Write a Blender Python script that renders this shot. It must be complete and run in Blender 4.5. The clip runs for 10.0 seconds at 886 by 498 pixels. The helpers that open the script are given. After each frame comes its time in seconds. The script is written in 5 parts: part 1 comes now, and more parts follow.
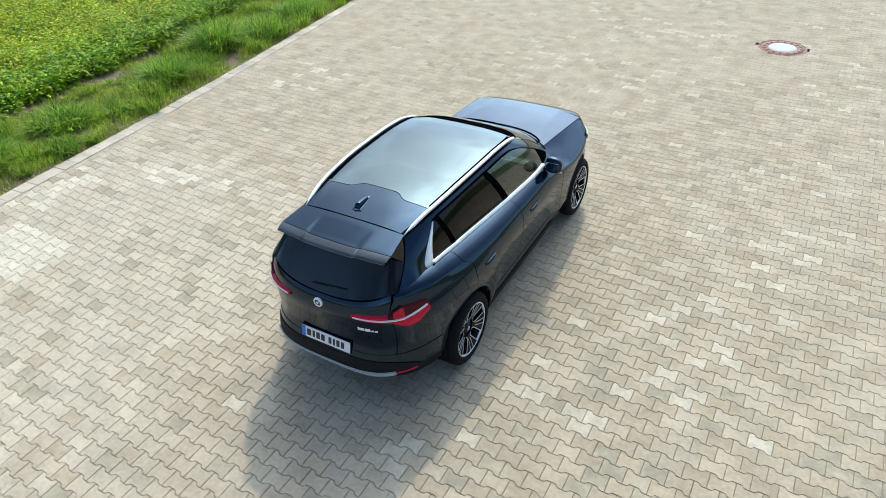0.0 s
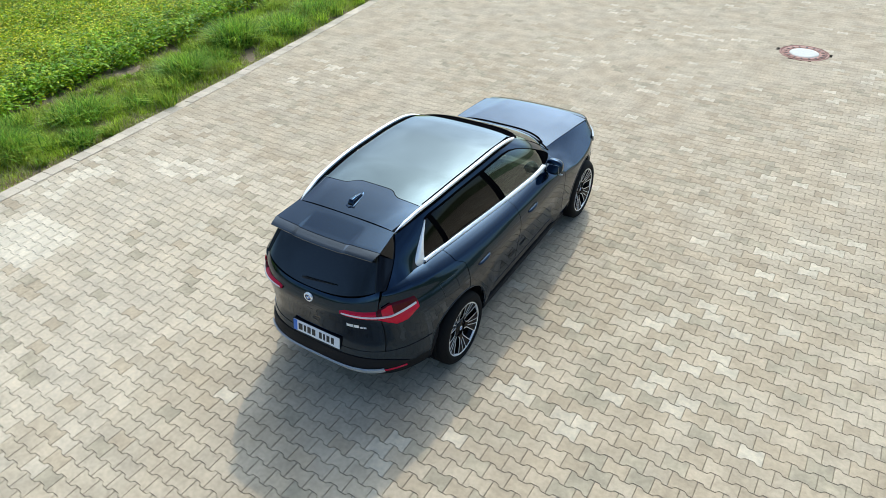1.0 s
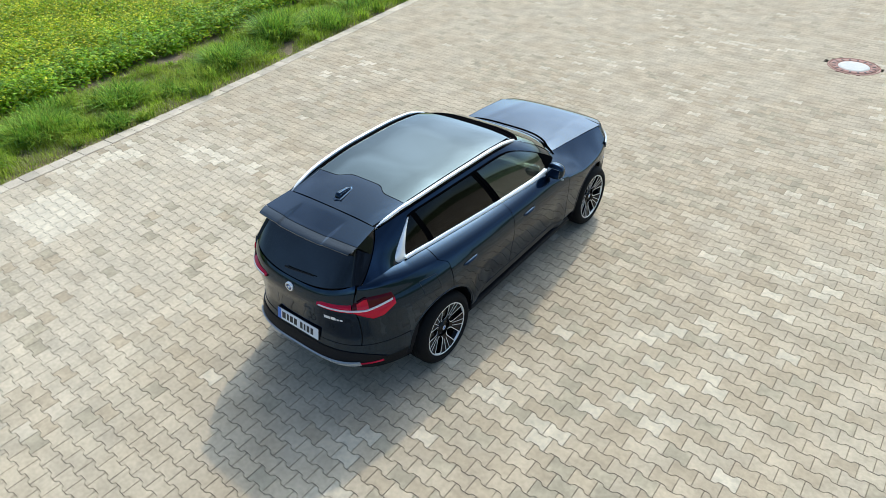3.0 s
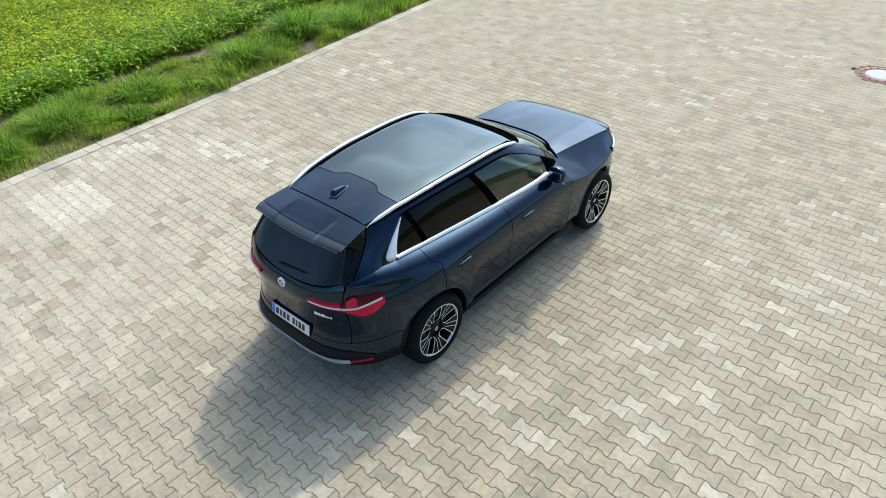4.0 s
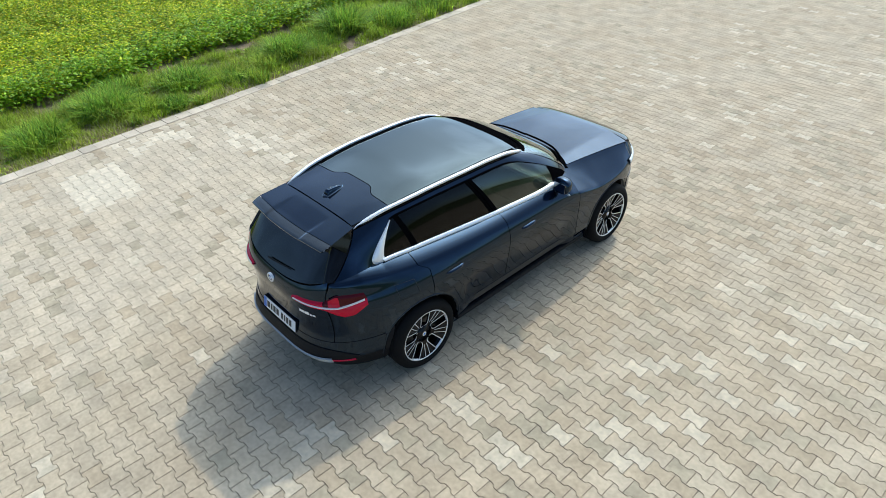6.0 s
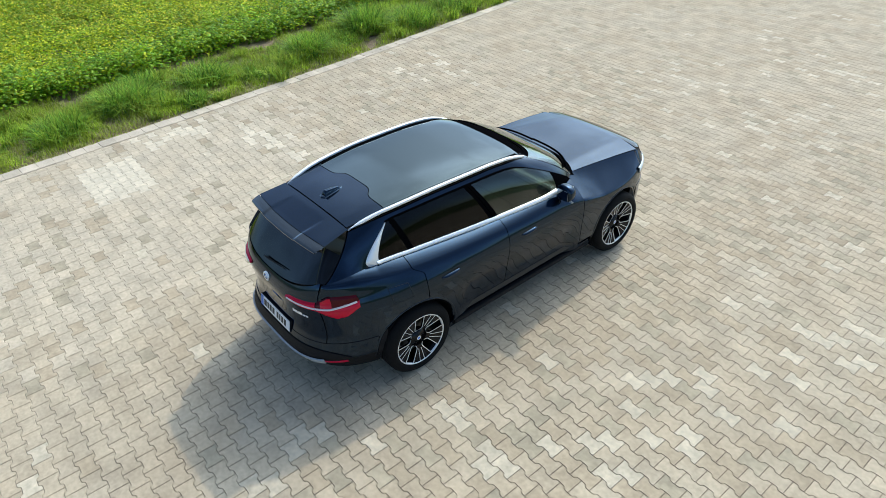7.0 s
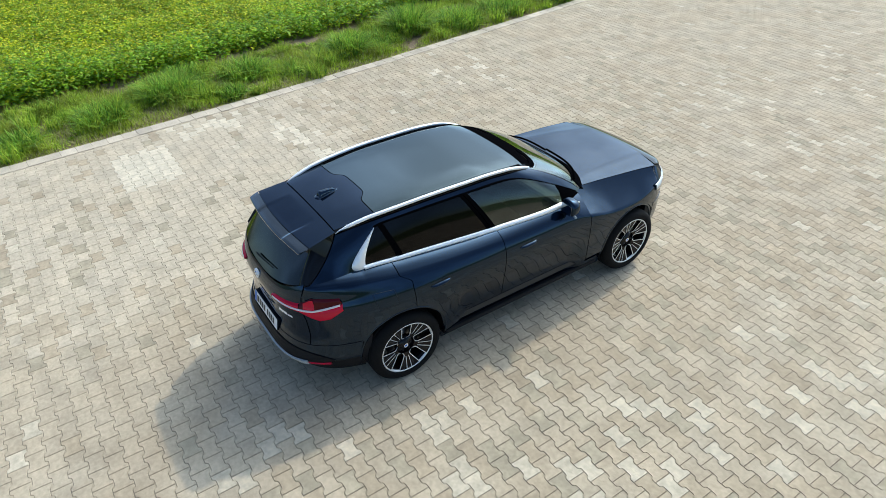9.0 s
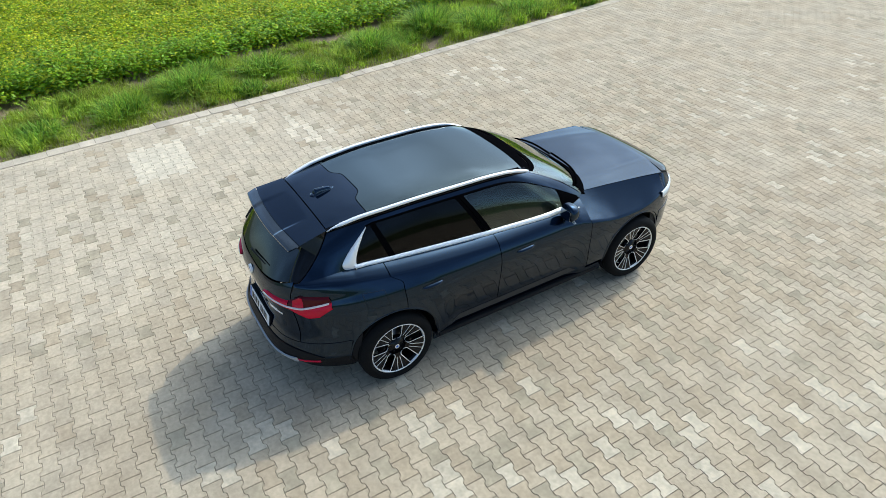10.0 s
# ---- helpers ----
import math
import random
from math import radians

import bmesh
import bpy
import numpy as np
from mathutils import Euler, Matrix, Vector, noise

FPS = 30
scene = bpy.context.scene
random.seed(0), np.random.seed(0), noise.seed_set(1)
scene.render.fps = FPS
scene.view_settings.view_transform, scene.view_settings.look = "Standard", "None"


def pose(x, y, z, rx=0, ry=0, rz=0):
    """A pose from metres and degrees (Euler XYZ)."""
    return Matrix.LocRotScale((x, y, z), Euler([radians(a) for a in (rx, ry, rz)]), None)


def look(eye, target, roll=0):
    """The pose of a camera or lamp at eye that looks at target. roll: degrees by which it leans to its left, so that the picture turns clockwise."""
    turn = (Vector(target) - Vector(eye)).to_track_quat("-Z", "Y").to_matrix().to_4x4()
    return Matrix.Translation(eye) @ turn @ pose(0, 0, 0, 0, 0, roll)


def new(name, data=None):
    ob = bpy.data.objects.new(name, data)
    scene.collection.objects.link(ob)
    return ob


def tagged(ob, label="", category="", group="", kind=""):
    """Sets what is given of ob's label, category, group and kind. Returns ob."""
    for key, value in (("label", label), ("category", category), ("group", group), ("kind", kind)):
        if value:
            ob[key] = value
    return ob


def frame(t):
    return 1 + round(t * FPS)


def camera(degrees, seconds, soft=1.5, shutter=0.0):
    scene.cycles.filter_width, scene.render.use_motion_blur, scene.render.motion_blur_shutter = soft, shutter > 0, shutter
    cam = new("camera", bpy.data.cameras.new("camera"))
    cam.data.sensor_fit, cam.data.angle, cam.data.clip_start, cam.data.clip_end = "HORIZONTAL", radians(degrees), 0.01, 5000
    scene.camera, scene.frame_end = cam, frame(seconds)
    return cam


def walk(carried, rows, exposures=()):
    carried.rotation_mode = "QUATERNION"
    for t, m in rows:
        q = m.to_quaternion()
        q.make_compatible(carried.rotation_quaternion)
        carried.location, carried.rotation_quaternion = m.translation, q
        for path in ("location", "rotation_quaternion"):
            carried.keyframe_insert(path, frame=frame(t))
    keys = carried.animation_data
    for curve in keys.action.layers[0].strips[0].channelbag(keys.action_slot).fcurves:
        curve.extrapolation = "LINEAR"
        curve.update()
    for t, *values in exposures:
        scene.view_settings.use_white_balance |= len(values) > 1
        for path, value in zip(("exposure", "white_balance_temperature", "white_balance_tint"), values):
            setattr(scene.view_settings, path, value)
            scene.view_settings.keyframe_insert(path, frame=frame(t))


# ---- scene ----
cam = camera(68.5, 10.0, soft=0.6)
PATH = [
    (0.0, (3.0224, -5.3723, 4.5935), (2.1908, -3.9923, 3.4078), -2.49),
    (0.5, (3.1366, -5.3075, 4.5797), (2.2746, -3.9447, 3.3960), -2.46),
    (1.0, (3.2560, -5.2358, 4.5671), (2.3626, -3.8920, 3.3852), -2.43),
    (1.5, (3.3779, -5.1578, 4.5559), (2.4526, -3.8347, 3.3755), -2.39),
    (2.0, (3.5003, -5.0739, 4.5465), (2.5427, -3.7730, 3.3674), -2.36),
    (2.5, (3.6211, -4.9848, 4.5388), (2.6311, -3.7075, 3.3608), -2.32),
    (4.0, (3.9590, -4.6891, 4.5262), (2.8730, -3.4898, 3.3509), -2.21),
    (4.5, (4.0600, -4.5824, 4.5253), (2.9428, -3.4111, 3.3507), -2.16),
    (5.0, (4.1541, -4.4721, 4.5256), (3.0065, -3.3296, 3.3518), -2.12),
    (5.5, (4.2412, -4.3585, 4.5269), (3.0639, -3.2457, 3.3539), -2.07),
    (7.0, (4.4631, -3.9993, 4.5328), (3.2016, -2.9797, 3.3625), -1.92),
    (7.5, (4.5263, -3.8740, 4.5338), (3.2384, -2.8867, 3.3646), -1.86),
    (8.0, (4.5860, -3.7459, 4.5334), (3.2727, -2.7917, 3.3653), -1.81),
    (8.5, (4.6439, -3.6152, 4.5307), (3.3059, -2.6945, 3.3639), -1.75),
    (9.0, (4.7019, -3.4818, 4.5251), (3.3398, -2.5953, 3.3597), -1.69),
    (9.5, (4.7621, -3.3456, 4.5158), (3.3767, -2.4940, 3.3519), -1.63),
    (10.0, (4.8271, -3.2066, 4.5018), (3.4187, -2.3905, 3.3395), -1.56),
]
walk(cam, [(t, look(eye, target, roll)) for t, eye, target, roll in PATH], exposures=[(0.0, -0.47), (10.0, -0.54)])

# ---- daylight ----
SUN_FROM = Vector((-0.305, 0.925, 1.0)).normalized()
world = bpy.data.worlds.new("sky")
scene.world = world
world.use_nodes = True
sky = world.node_tree.nodes.new("ShaderNodeTexSky")
sky.sky_type = "NISHITA"
sky.sun_disc = False
sky.sun_elevation = math.asin(SUN_FROM.z)
sky.sun_rotation = math.atan2(SUN_FROM.x, SUN_FROM.y)
sky.air_density, sky.dust_density, sky.ozone_density = 0.75, 0.6, 1.0
backing = world.node_tree.nodes["Background"]
# bright haze about the sun
glow = world.node_tree.nodes.new("ShaderNodeTexSky")
glow.sky_type = "NISHITA"
glow.sun_disc = False
glow.sun_elevation, glow.sun_rotation = sky.sun_elevation, sky.sun_rotation
glow.air_density, glow.dust_density, glow.ozone_density = 0.1, 10.0, 1.0
veil = world.node_tree.nodes.new("ShaderNodeMix")
veil.data_type, veil.blend_type = "RGBA", "ADD"
veil.inputs[0].default_value = 1.0
world.node_tree.links.new(sky.outputs[0], veil.inputs[6])
world.node_tree.links.new(glow.outputs[0], veil.inputs[7])
haze = world.node_tree.nodes.new("ShaderNodeMix")
haze.data_type, haze.blend_type = "RGBA", "MULTIPLY"
haze.inputs[0].default_value = 1.0
haze.inputs[7].default_value = (0.83, 1.08, 1.23, 1.0)
world.node_tree.links.new(veil.outputs[2], haze.inputs[6])
# soft broken cloud over the whole sky
puffs = world.node_tree.nodes.new("ShaderNodeTexNoise")
puffs.inputs["Scale"].default_value, puffs.inputs["Detail"].default_value = 2.6, 4.0
cover = world.node_tree.nodes.new("ShaderNodeMapRange")
cover.inputs[1].default_value, cover.inputs[2].default_value = 0.42, 0.66
cover.inputs[3].default_value, cover.inputs[4].default_value = 0.92, 1.72
world.node_tree.links.new(puffs.outputs["Fac"], cover.inputs[0])
clouds = world.node_tree.nodes.new("ShaderNodeVectorMath")
clouds.operation = "SCALE"
world.node_tree.links.new(haze.outputs[2], clouds.inputs[0])
world.node_tree.links.new(cover.outputs[0], clouds.inputs["Scale"])
world.node_tree.links.new(clouds.outputs[0], backing.inputs[0])
backing.inputs[1].default_value = 0.15
sun = new("sun", bpy.data.lights.new("sun", "SUN"))
sun.data.energy, sun.data.angle, sun.data.color = 2.66, radians(0.7), (1.0, 0.95, 0.80)
sun.matrix_world = look(SUN_FROM * 60, (0, 0, 0))

# ---- materials ----
def material(name, colour, rough=0.6, metal=0.0, grain=0.0, scale=40.0, stain=0.0, stain_scale=2.0, bump=0.0, coat=0.0,
             vary=0.0, transmission=0.0, ior=1.5, emit=0.0, spec=0.5, spec_tint=None, second=None, space="Position", leaf=0.0, coat_ior=1.5, tint=None, tint_scale=1.0):
    """A surface with fine grain, larger stains, relief and a per-piece variation."""
    m = bpy.data.materials.new(name)
    m.use_nodes = True
    nt = m.node_tree
    b = nt.nodes["Principled BSDF"]
    b.inputs["Roughness"].default_value = rough
    b.inputs["Metallic"].default_value = metal
    b.inputs["Coat Weight"].default_value = coat
    b.inputs["Coat Roughness"].default_value = 0.02
    b.inputs["Coat IOR"].default_value = coat_ior
    b.inputs["Transmission Weight"].default_value = transmission
    b.inputs["IOR"].default_value = ior
    b.inputs["Specular IOR Level"].default_value = spec
    if spec_tint:
        b.inputs["Specular Tint"].default_value = (*spec_tint, 1.0)
    rgba = (*colour, 1.0)
    b.inputs["Base Color"].default_value = rgba
    if emit:
        b.inputs["Emission Color"].default_value = rgba
        b.inputs["Emission Strength"].default_value = emit
    if not (grain or stain or bump or vary or second or tint):
        return m
    geo = nt.nodes.new("ShaderNodeNewGeometry")
    value = None

    def noisy(sc, detail):
        n = nt.nodes.new("ShaderNodeTexNoise")
        n.inputs["Scale"].default_value, n.inputs["Detail"].default_value = sc, detail
        nt.links.new(geo.outputs[space], n.inputs["Vector"])
        return n.outputs["Fac"]

    def ranged(socket, a, c, lo=0.3, hi=0.7):
        r = nt.nodes.new("ShaderNodeMapRange")
        r.inputs[1].default_value, r.inputs[2].default_value = lo, hi
        r.inputs[3].default_value, r.inputs[4].default_value = a, c
        nt.links.new(socket, r.inputs[0])
        return r.outputs[0]

    def times(a, c):
        n = nt.nodes.new("ShaderNodeMath")
        n.operation = "MULTIPLY"
        nt.links.new(a, n.inputs[0])
        nt.links.new(c, n.inputs[1])
        return n.outputs[0]

    pieces = None
    if vary or second:
        info = nt.nodes.new("ShaderNodeObjectInfo")
        add = nt.nodes.new("ShaderNodeMath")
        add.operation = "ADD"
        nt.links.new(info.outputs["Random"], add.inputs[0])
        nt.links.new(geo.outputs["Random Per Island"], add.inputs[1])
        pieces = nt.nodes.new("ShaderNodeMath")
        pieces.operation = "FRACT"
        nt.links.new(add.outputs[0], pieces.inputs[0])
        pieces = pieces.outputs[0]
    if grain:
        value = ranged(noisy(scale, 4.0), 1 - grain, 1 + grain)
    if stain:
        s = ranged(noisy(stain_scale, 3.0), 1 - stain, 1 + stain)
        value = times(value, s) if value else s
    if vary:
        s = ranged(pieces, 1 - vary, 1 + vary, 0.0, 1.0)
        value = times(value, s) if value else s
    base = None
    if second:
        mix = nt.nodes.new("ShaderNodeMix")
        mix.data_type = "RGBA"
        nt.links.new(pieces, mix.inputs[0])
        mix.inputs[6].default_value = rgba
        mix.inputs[7].default_value = (*second, 1.0)
        base = mix.outputs[2]
    if tint:
        mix = nt.nodes.new("ShaderNodeMix")
        mix.data_type = "RGBA"
        nt.links.new(ranged(noisy(tint_scale, 3.0), 0.0, 1.0, 0.40, 0.62), mix.inputs[0])
        if base:
            nt.links.new(base, mix.inputs[6])
        else:
            mix.inputs[6].default_value = rgba
        mix.inputs[7].default_value = (*tint, 1.0)
        base = mix.outputs[2]
    if value:
        scaled = nt.nodes.new("ShaderNodeVectorMath")
        scaled.operation = "SCALE"
        if base:
            nt.links.new(base, scaled.inputs[0])
        else:
            scaled.inputs[0].default_value = colour
        nt.links.new(value, scaled.inputs["Scale"])
        base = scaled.outputs[0]
    if base:
        nt.links.new(base, b.inputs["Base Color"])
    if leaf:
        through_leaf = nt.nodes.new("ShaderNodeBsdfTranslucent")
        blend = nt.nodes.new("ShaderNodeMixShader")
        blend.inputs[0].default_value = leaf
        if base:
            nt.links.new(base, through_leaf.inputs["Color"])
        nt.links.new(b.outputs[0], blend.inputs[1])
        nt.links.new(through_leaf.outputs[0], blend.inputs[2])
        nt.links.new(blend.outputs[0], nt.nodes["Material Output"].inputs[0])
    if bump:
        bu = nt.nodes.new("ShaderNodeBump")
        bu.inputs["Strength"].default_value, bu.inputs["Distance"].default_value = bump, 0.01
        nt.links.new(noisy(scale * 1.7, 5.0), bu.inputs["Height"])
        nt.links.new(bu.outputs[0], b.inputs["Normal"])
    return m


PAVER = material("concrete_paver", (0.461, 0.377, 0.272), 0.9, grain=0.12, scale=26, stain=0.13, stain_scale=3.0, bump=0.18, vary=0.045, second=(0.468, 0.382, 0.270), spec=0.15, tint=(0.450, 0.357, 0.247), tint_scale=1.1)
PAVER_PALE = material("pale_concrete_paver", (0.540, 0.458, 0.338), 0.9, grain=0.12, scale=26, stain=0.16, stain_scale=9, bump=0.18, vary=0.07, spec=0.15, tint=(0.545, 0.458, 0.335), tint_scale=7.0)
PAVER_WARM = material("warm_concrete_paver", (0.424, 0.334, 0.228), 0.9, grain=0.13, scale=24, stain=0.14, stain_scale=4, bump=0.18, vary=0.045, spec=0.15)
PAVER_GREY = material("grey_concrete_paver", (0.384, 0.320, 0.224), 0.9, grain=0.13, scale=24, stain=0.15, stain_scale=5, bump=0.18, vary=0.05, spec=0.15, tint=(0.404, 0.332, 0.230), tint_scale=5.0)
PAVER_LIGHT = material("light_concrete_paver", (0.507, 0.419, 0.307), 0.9, grain=0.12, scale=26, stain=0.13, stain_scale=3.5, bump=0.18, vary=0.045, spec=0.15, tint=(0.516, 0.422, 0.303), tint_scale=1.3)
PAVER_NEW = material("new_concrete_paver", (0.620, 0.528, 0.396), 0.9, grain=0.10, scale=26, stain=0.10, stain_scale=9, bump=0.18, vary=0.06, spec=0.15)
PAVERS = [PAVER, PAVER_PALE, PAVER_WARM, PAVER_GREY, PAVER_LIGHT, PAVER_NEW]
JOINT = material("joint_sand", (0.310, 0.255, 0.185), 0.95, grain=0.3, scale=120, stain=0.25, stain_scale=3, bump=0.5)
KERB = material("kerb_concrete", (0.512, 0.425, 0.322), 0.85, grain=0.12, scale=70, stain=0.14, stain_scale=3, bump=0.3, vary=0.14)
SOIL = material("dry_soil", (0.23, 0.165, 0.10), 0.95, grain=0.35, scale=30, stain=0.3, stain_scale=1.5, bump=1.0)
MEADOW = material("far_meadow", (0.10, 0.13, 0.035), 0.95, grain=0.4, scale=12, stain=0.3, stain_scale=0.4, bump=1.0)
PAINT = material("dark_blue_paint", (0.0003, 0.0016, 0.0055), 0.015, ior=1.43, spec_tint=(0.74, 0.93, 1.0))
flakes = PAINT.node_tree.nodes.new("ShaderNodeBsdfGlossy")
flakes.inputs["Color"].default_value, flakes.inputs["Roughness"].default_value = (0.0006, 0.007, 0.021, 1.0), 0.16
both = PAINT.node_tree.nodes.new("ShaderNodeAddShader")
PAINT.node_tree.links.new(PAINT.node_tree.nodes["Principled BSDF"].outputs[0], both.inputs[0])
PAINT.node_tree.links.new(flakes.outputs[0], both.inputs[1])
PAINT.node_tree.links.new(both.outputs[0], PAINT.node_tree.nodes["Material Output"].inputs[0])
GLOSS_BLACK = material("gloss_black", (0.004, 0.004, 0.005), 0.06, spec=0.25)
REAR_GLASS = material("tinted_rear_glass", (0.004, 0.007, 0.007), 0.03, ior=1.52)
PILLAR = material("satin_black_trim", (0.0025, 0.0025, 0.003), 0.6, spec=0.0)
SPOILER_LIP = material("dark_grey_gloss", (0.012, 0.016, 0.018), 0.12, coat=1.0, coat_ior=1.6)
MIRROR_DARK = material("tinted_mirror_glass", (0.30, 0.34, 0.38), 0.02, metal=1.0)
MATT_BLACK = material("matt_black_plastic", (0.007, 0.007, 0.008), 0.6, grain=0.15, scale=300, bump=0.15, spec=0.2)
GAP = material("panel_gap", (0.003, 0.003, 0.004), 0.8)
CHROME = material("satin_chrome", (0.95, 0.94, 0.92), 0.32, metal=0.35)
ALU = material("machined_alloy", (0.85, 0.85, 0.84), 0.35, metal=0.5)
SKID = material("silver_paint", (0.42, 0.43, 0.42), 0.5, grain=0.03, scale=200)
TYRE = material("tyre_rubber", (0.006, 0.006, 0.006), 0.8, spec=0.15, grain=0.2, scale=60, bump=0.2)
BRAKE = material("brake_disc", (0.20, 0.19, 0.18), 0.4, metal=1.0)
ROOF_GLASS = material("tinted_roof_glass", (0.008, 0.014, 0.015), 0.05, ior=1.80, spec_tint=(0.80, 1.0, 1.0))
GLASS = material("side_glass", (0.42, 0.55, 0.51), 0.0, transmission=1.0, ior=1.5)
DARK_GLASS = material("privacy_glass", (0.004, 0.005, 0.005), 0.0, transmission=1.0, ior=1.27)
LENS_RED = material("red_lens", (0.60, 0.003, 0.030), 0.12, spec=0.3)
LENS_DEEP = material("deep_red_lens", (0.075, 0.001, 0.005), 0.12, spec=0.2)
LIGHT_BAR = material("clear_light_bar", (0.85, 0.70, 0.68), 0.2, coat=0.5)
LAMP_CLEAR = material("clear_headlamp", (0.55, 0.60, 0.62), 0.08, coat=1.0)
PLATE = material("white_plate", (0.80, 0.80, 0.79), 0.35)
PLATE_BLUE = material("blue_plate_band", (0.02, 0.16, 0.55), 0.35)
PRINT = material("black_print", (0.02, 0.02, 0.02), 0.5)
CABIN = material("grey_upholstery", (0.10, 0.105, 0.10), 0.8, grain=0.15, scale=60, bump=0.2)
CABIN_DARK = material("black_trim", (0.02, 0.02, 0.02), 0.6, grain=0.1, scale=80)
CAST = material("cast_iron", (0.27, 0.12, 0.085), 0.7, metal=0.2, grain=0.3, scale=60, bump=0.5)
CAST_DARK = material("dark_iron", (0.04, 0.03, 0.028), 0.8)
COVER = material("worn_pale_concrete", (0.56, 0.53, 0.47), 0.8, grain=0.08, scale=60, stain=0.06, stain_scale=8, bump=0.2)
GRASS = material("meadow_grass", (0.22, 0.38, 0.030), 0.6, vary=0.35, stain=0.35, stain_scale=2.6, second=(0.52, 0.60, 0.070), leaf=0.45, spec=0.15, tint=(0.36, 0.42, 0.060), tint_scale=1.7)
GRASS_DARK = material("tall_tuft_grass", (0.065, 0.22, 0.020), 0.5, vary=0.5, second=(0.30, 0.50, 0.060), leaf=0.4, spec=0.15)
GRASS_DRY = material("dry_grass", (0.50, 0.40, 0.20), 0.8, vary=0.3, second=(0.36, 0.40, 0.12), leaf=0.3)
LEAF = material("crop_leaf", (0.155, 0.365, 0.022), 0.55, vary=0.40, stain=0.25, stain_scale=2, second=(0.33, 0.50, 0.030), leaf=0.4, spec=0.3)
LEAF_LIGHT = material("young_crop_leaf", (0.28, 0.43, 0.020), 0.55, vary=0.35, stain=0.32, stain_scale=1.2, second=(0.60, 0.58, 0.025), leaf=0.45, spec=0.3)
BLOOM = material("yellow_bloom", (0.90, 0.74, 0.03), 0.6, vary=0.2, leaf=0.25)

# ---- mesh helpers ----
def meshed(name, verts, faces, mats, parent=None, label="", smooth=True, index=None):
    """Links one mesh object, under parent if given."""
    me = bpy.data.meshes.new(name)
    me.from_pydata(np.asarray(verts, float).tolist(), [], faces.tolist() if isinstance(faces, np.ndarray) else faces)
    for m in (mats if isinstance(mats, (list, tuple)) else [mats]):
        me.materials.append(m)
    if index is not None:
        me.polygons.foreach_set("material_index", index)
    if smooth:
        me.polygons.foreach_set("use_smooth", [True] * len(me.polygons))
    me.update()
    ob = new(name, me)
    if parent:
        ob.parent = parent
    if label:
        ob["label"] = label
    return ob


def part(name, bm, mat, parent, label="", smooth=False):
    """Links a bmesh as one mesh object under a thing or a part."""
    me = bpy.data.meshes.new(name)
    bm.to_mesh(me)
    bm.free()
    me.materials.append(mat)
    if smooth:
        me.polygons.foreach_set("use_smooth", [True] * len(me.polygons))
    ob = new(name, me)
    ob.parent = parent
    if label:
        ob["label"] = label
    return ob


def sheet(rows, flip=False):
    """Vertices and quads of a grid of points."""
    rows = np.asarray(rows, float)
    n, m = rows.shape[:2]
    faces = []
    for i in range(n - 1):
        for j in range(m - 1):
            f = (i * m + j, i * m + j + 1, (i + 1) * m + j + 1, (i + 1) * m + j)
            faces.append(f[::-1] if flip else f)
    return rows.reshape(-1, 3), faces


def mirrored(rows, side):
    rows = np.array(rows, float)
    rows[..., 0] *= side
    return rows


def panel(name, rows, mat, parent, side=1, flip=False, label="", thick=0.0, offset=-1.0, middle=(0, -0.1, 0.7)):
    """A curved panel from a grid of points; side -1 mirrors it; thick gives it a folded edge."""
    v, f = sheet(mirrored(rows, side), flip != (side < 0))
    # faces look away from the middle of the car, or of the wheel
    quads = v[np.array(f)]
    normal = np.cross(quads[:, 2] - quads[:, 0], quads[:, 3] - quads[:, 1])
    if (normal * (quads.mean(1) - np.array(middle))).sum() < 0:
        f = [q[::-1] for q in f]
    ob = meshed(name, v, f, mat, parent, label)
    if thick:
        # the rim of the sheet stays crisp
        n, m = np.asarray(rows).shape[:2]
        k = np.arange(n * m).reshape(n, m)
        rim = set(k[0]) | set(k[-1]) | set(k[:, 0]) | set(k[:, -1])
        for e in ob.data.edges:
            a, b = e.vertices
            if a in rim and b in rim and (abs(a - b) in (1, m)):
                ra, ca, rb, cb = a // m, a % m, b // m, b % m
                if (ra == rb and ra in (0, n - 1)) or (ca == cb and ca in (0, m - 1)):
                    e.use_edge_sharp = True
        s = ob.modifiers.new("thickness", "SOLIDIFY")
        s.thickness, s.offset = thick, offset
    return ob


def smooth_curve(xs, ys):
    """A monotone cubic through the knots."""
    xs, ys = np.array(xs, float), np.array(ys, float)
    h = np.diff(xs)
    d = np.diff(ys) / h
    t = np.zeros(len(xs))
    t[0], t[-1] = d[0], d[-1]
    for i in range(1, len(xs) - 1):
        t[i] = 0 if d[i - 1] * d[i] <= 0 else 2 * d[i - 1] * d[i] / (d[i - 1] + d[i])

    def at(x):
        x = np.clip(x, xs[0], xs[-1])
        i = np.clip(np.searchsorted(xs, x) - 1, 0, len(h) - 1)
        u = (x - xs[i]) / h[i]
        return ((1 + 2 * u) * (1 - u) ** 2 * ys[i] + u * (1 - u) ** 2 * h[i] * t[i]
                + u * u * (3 - 2 * u) * ys[i + 1] + u * u * (u - 1) * h[i] * t[i + 1])
    return at


def kinked(xs, ys):
    """Straight runs between the knots."""
    return lambda x: float(np.interp(x, xs, ys))


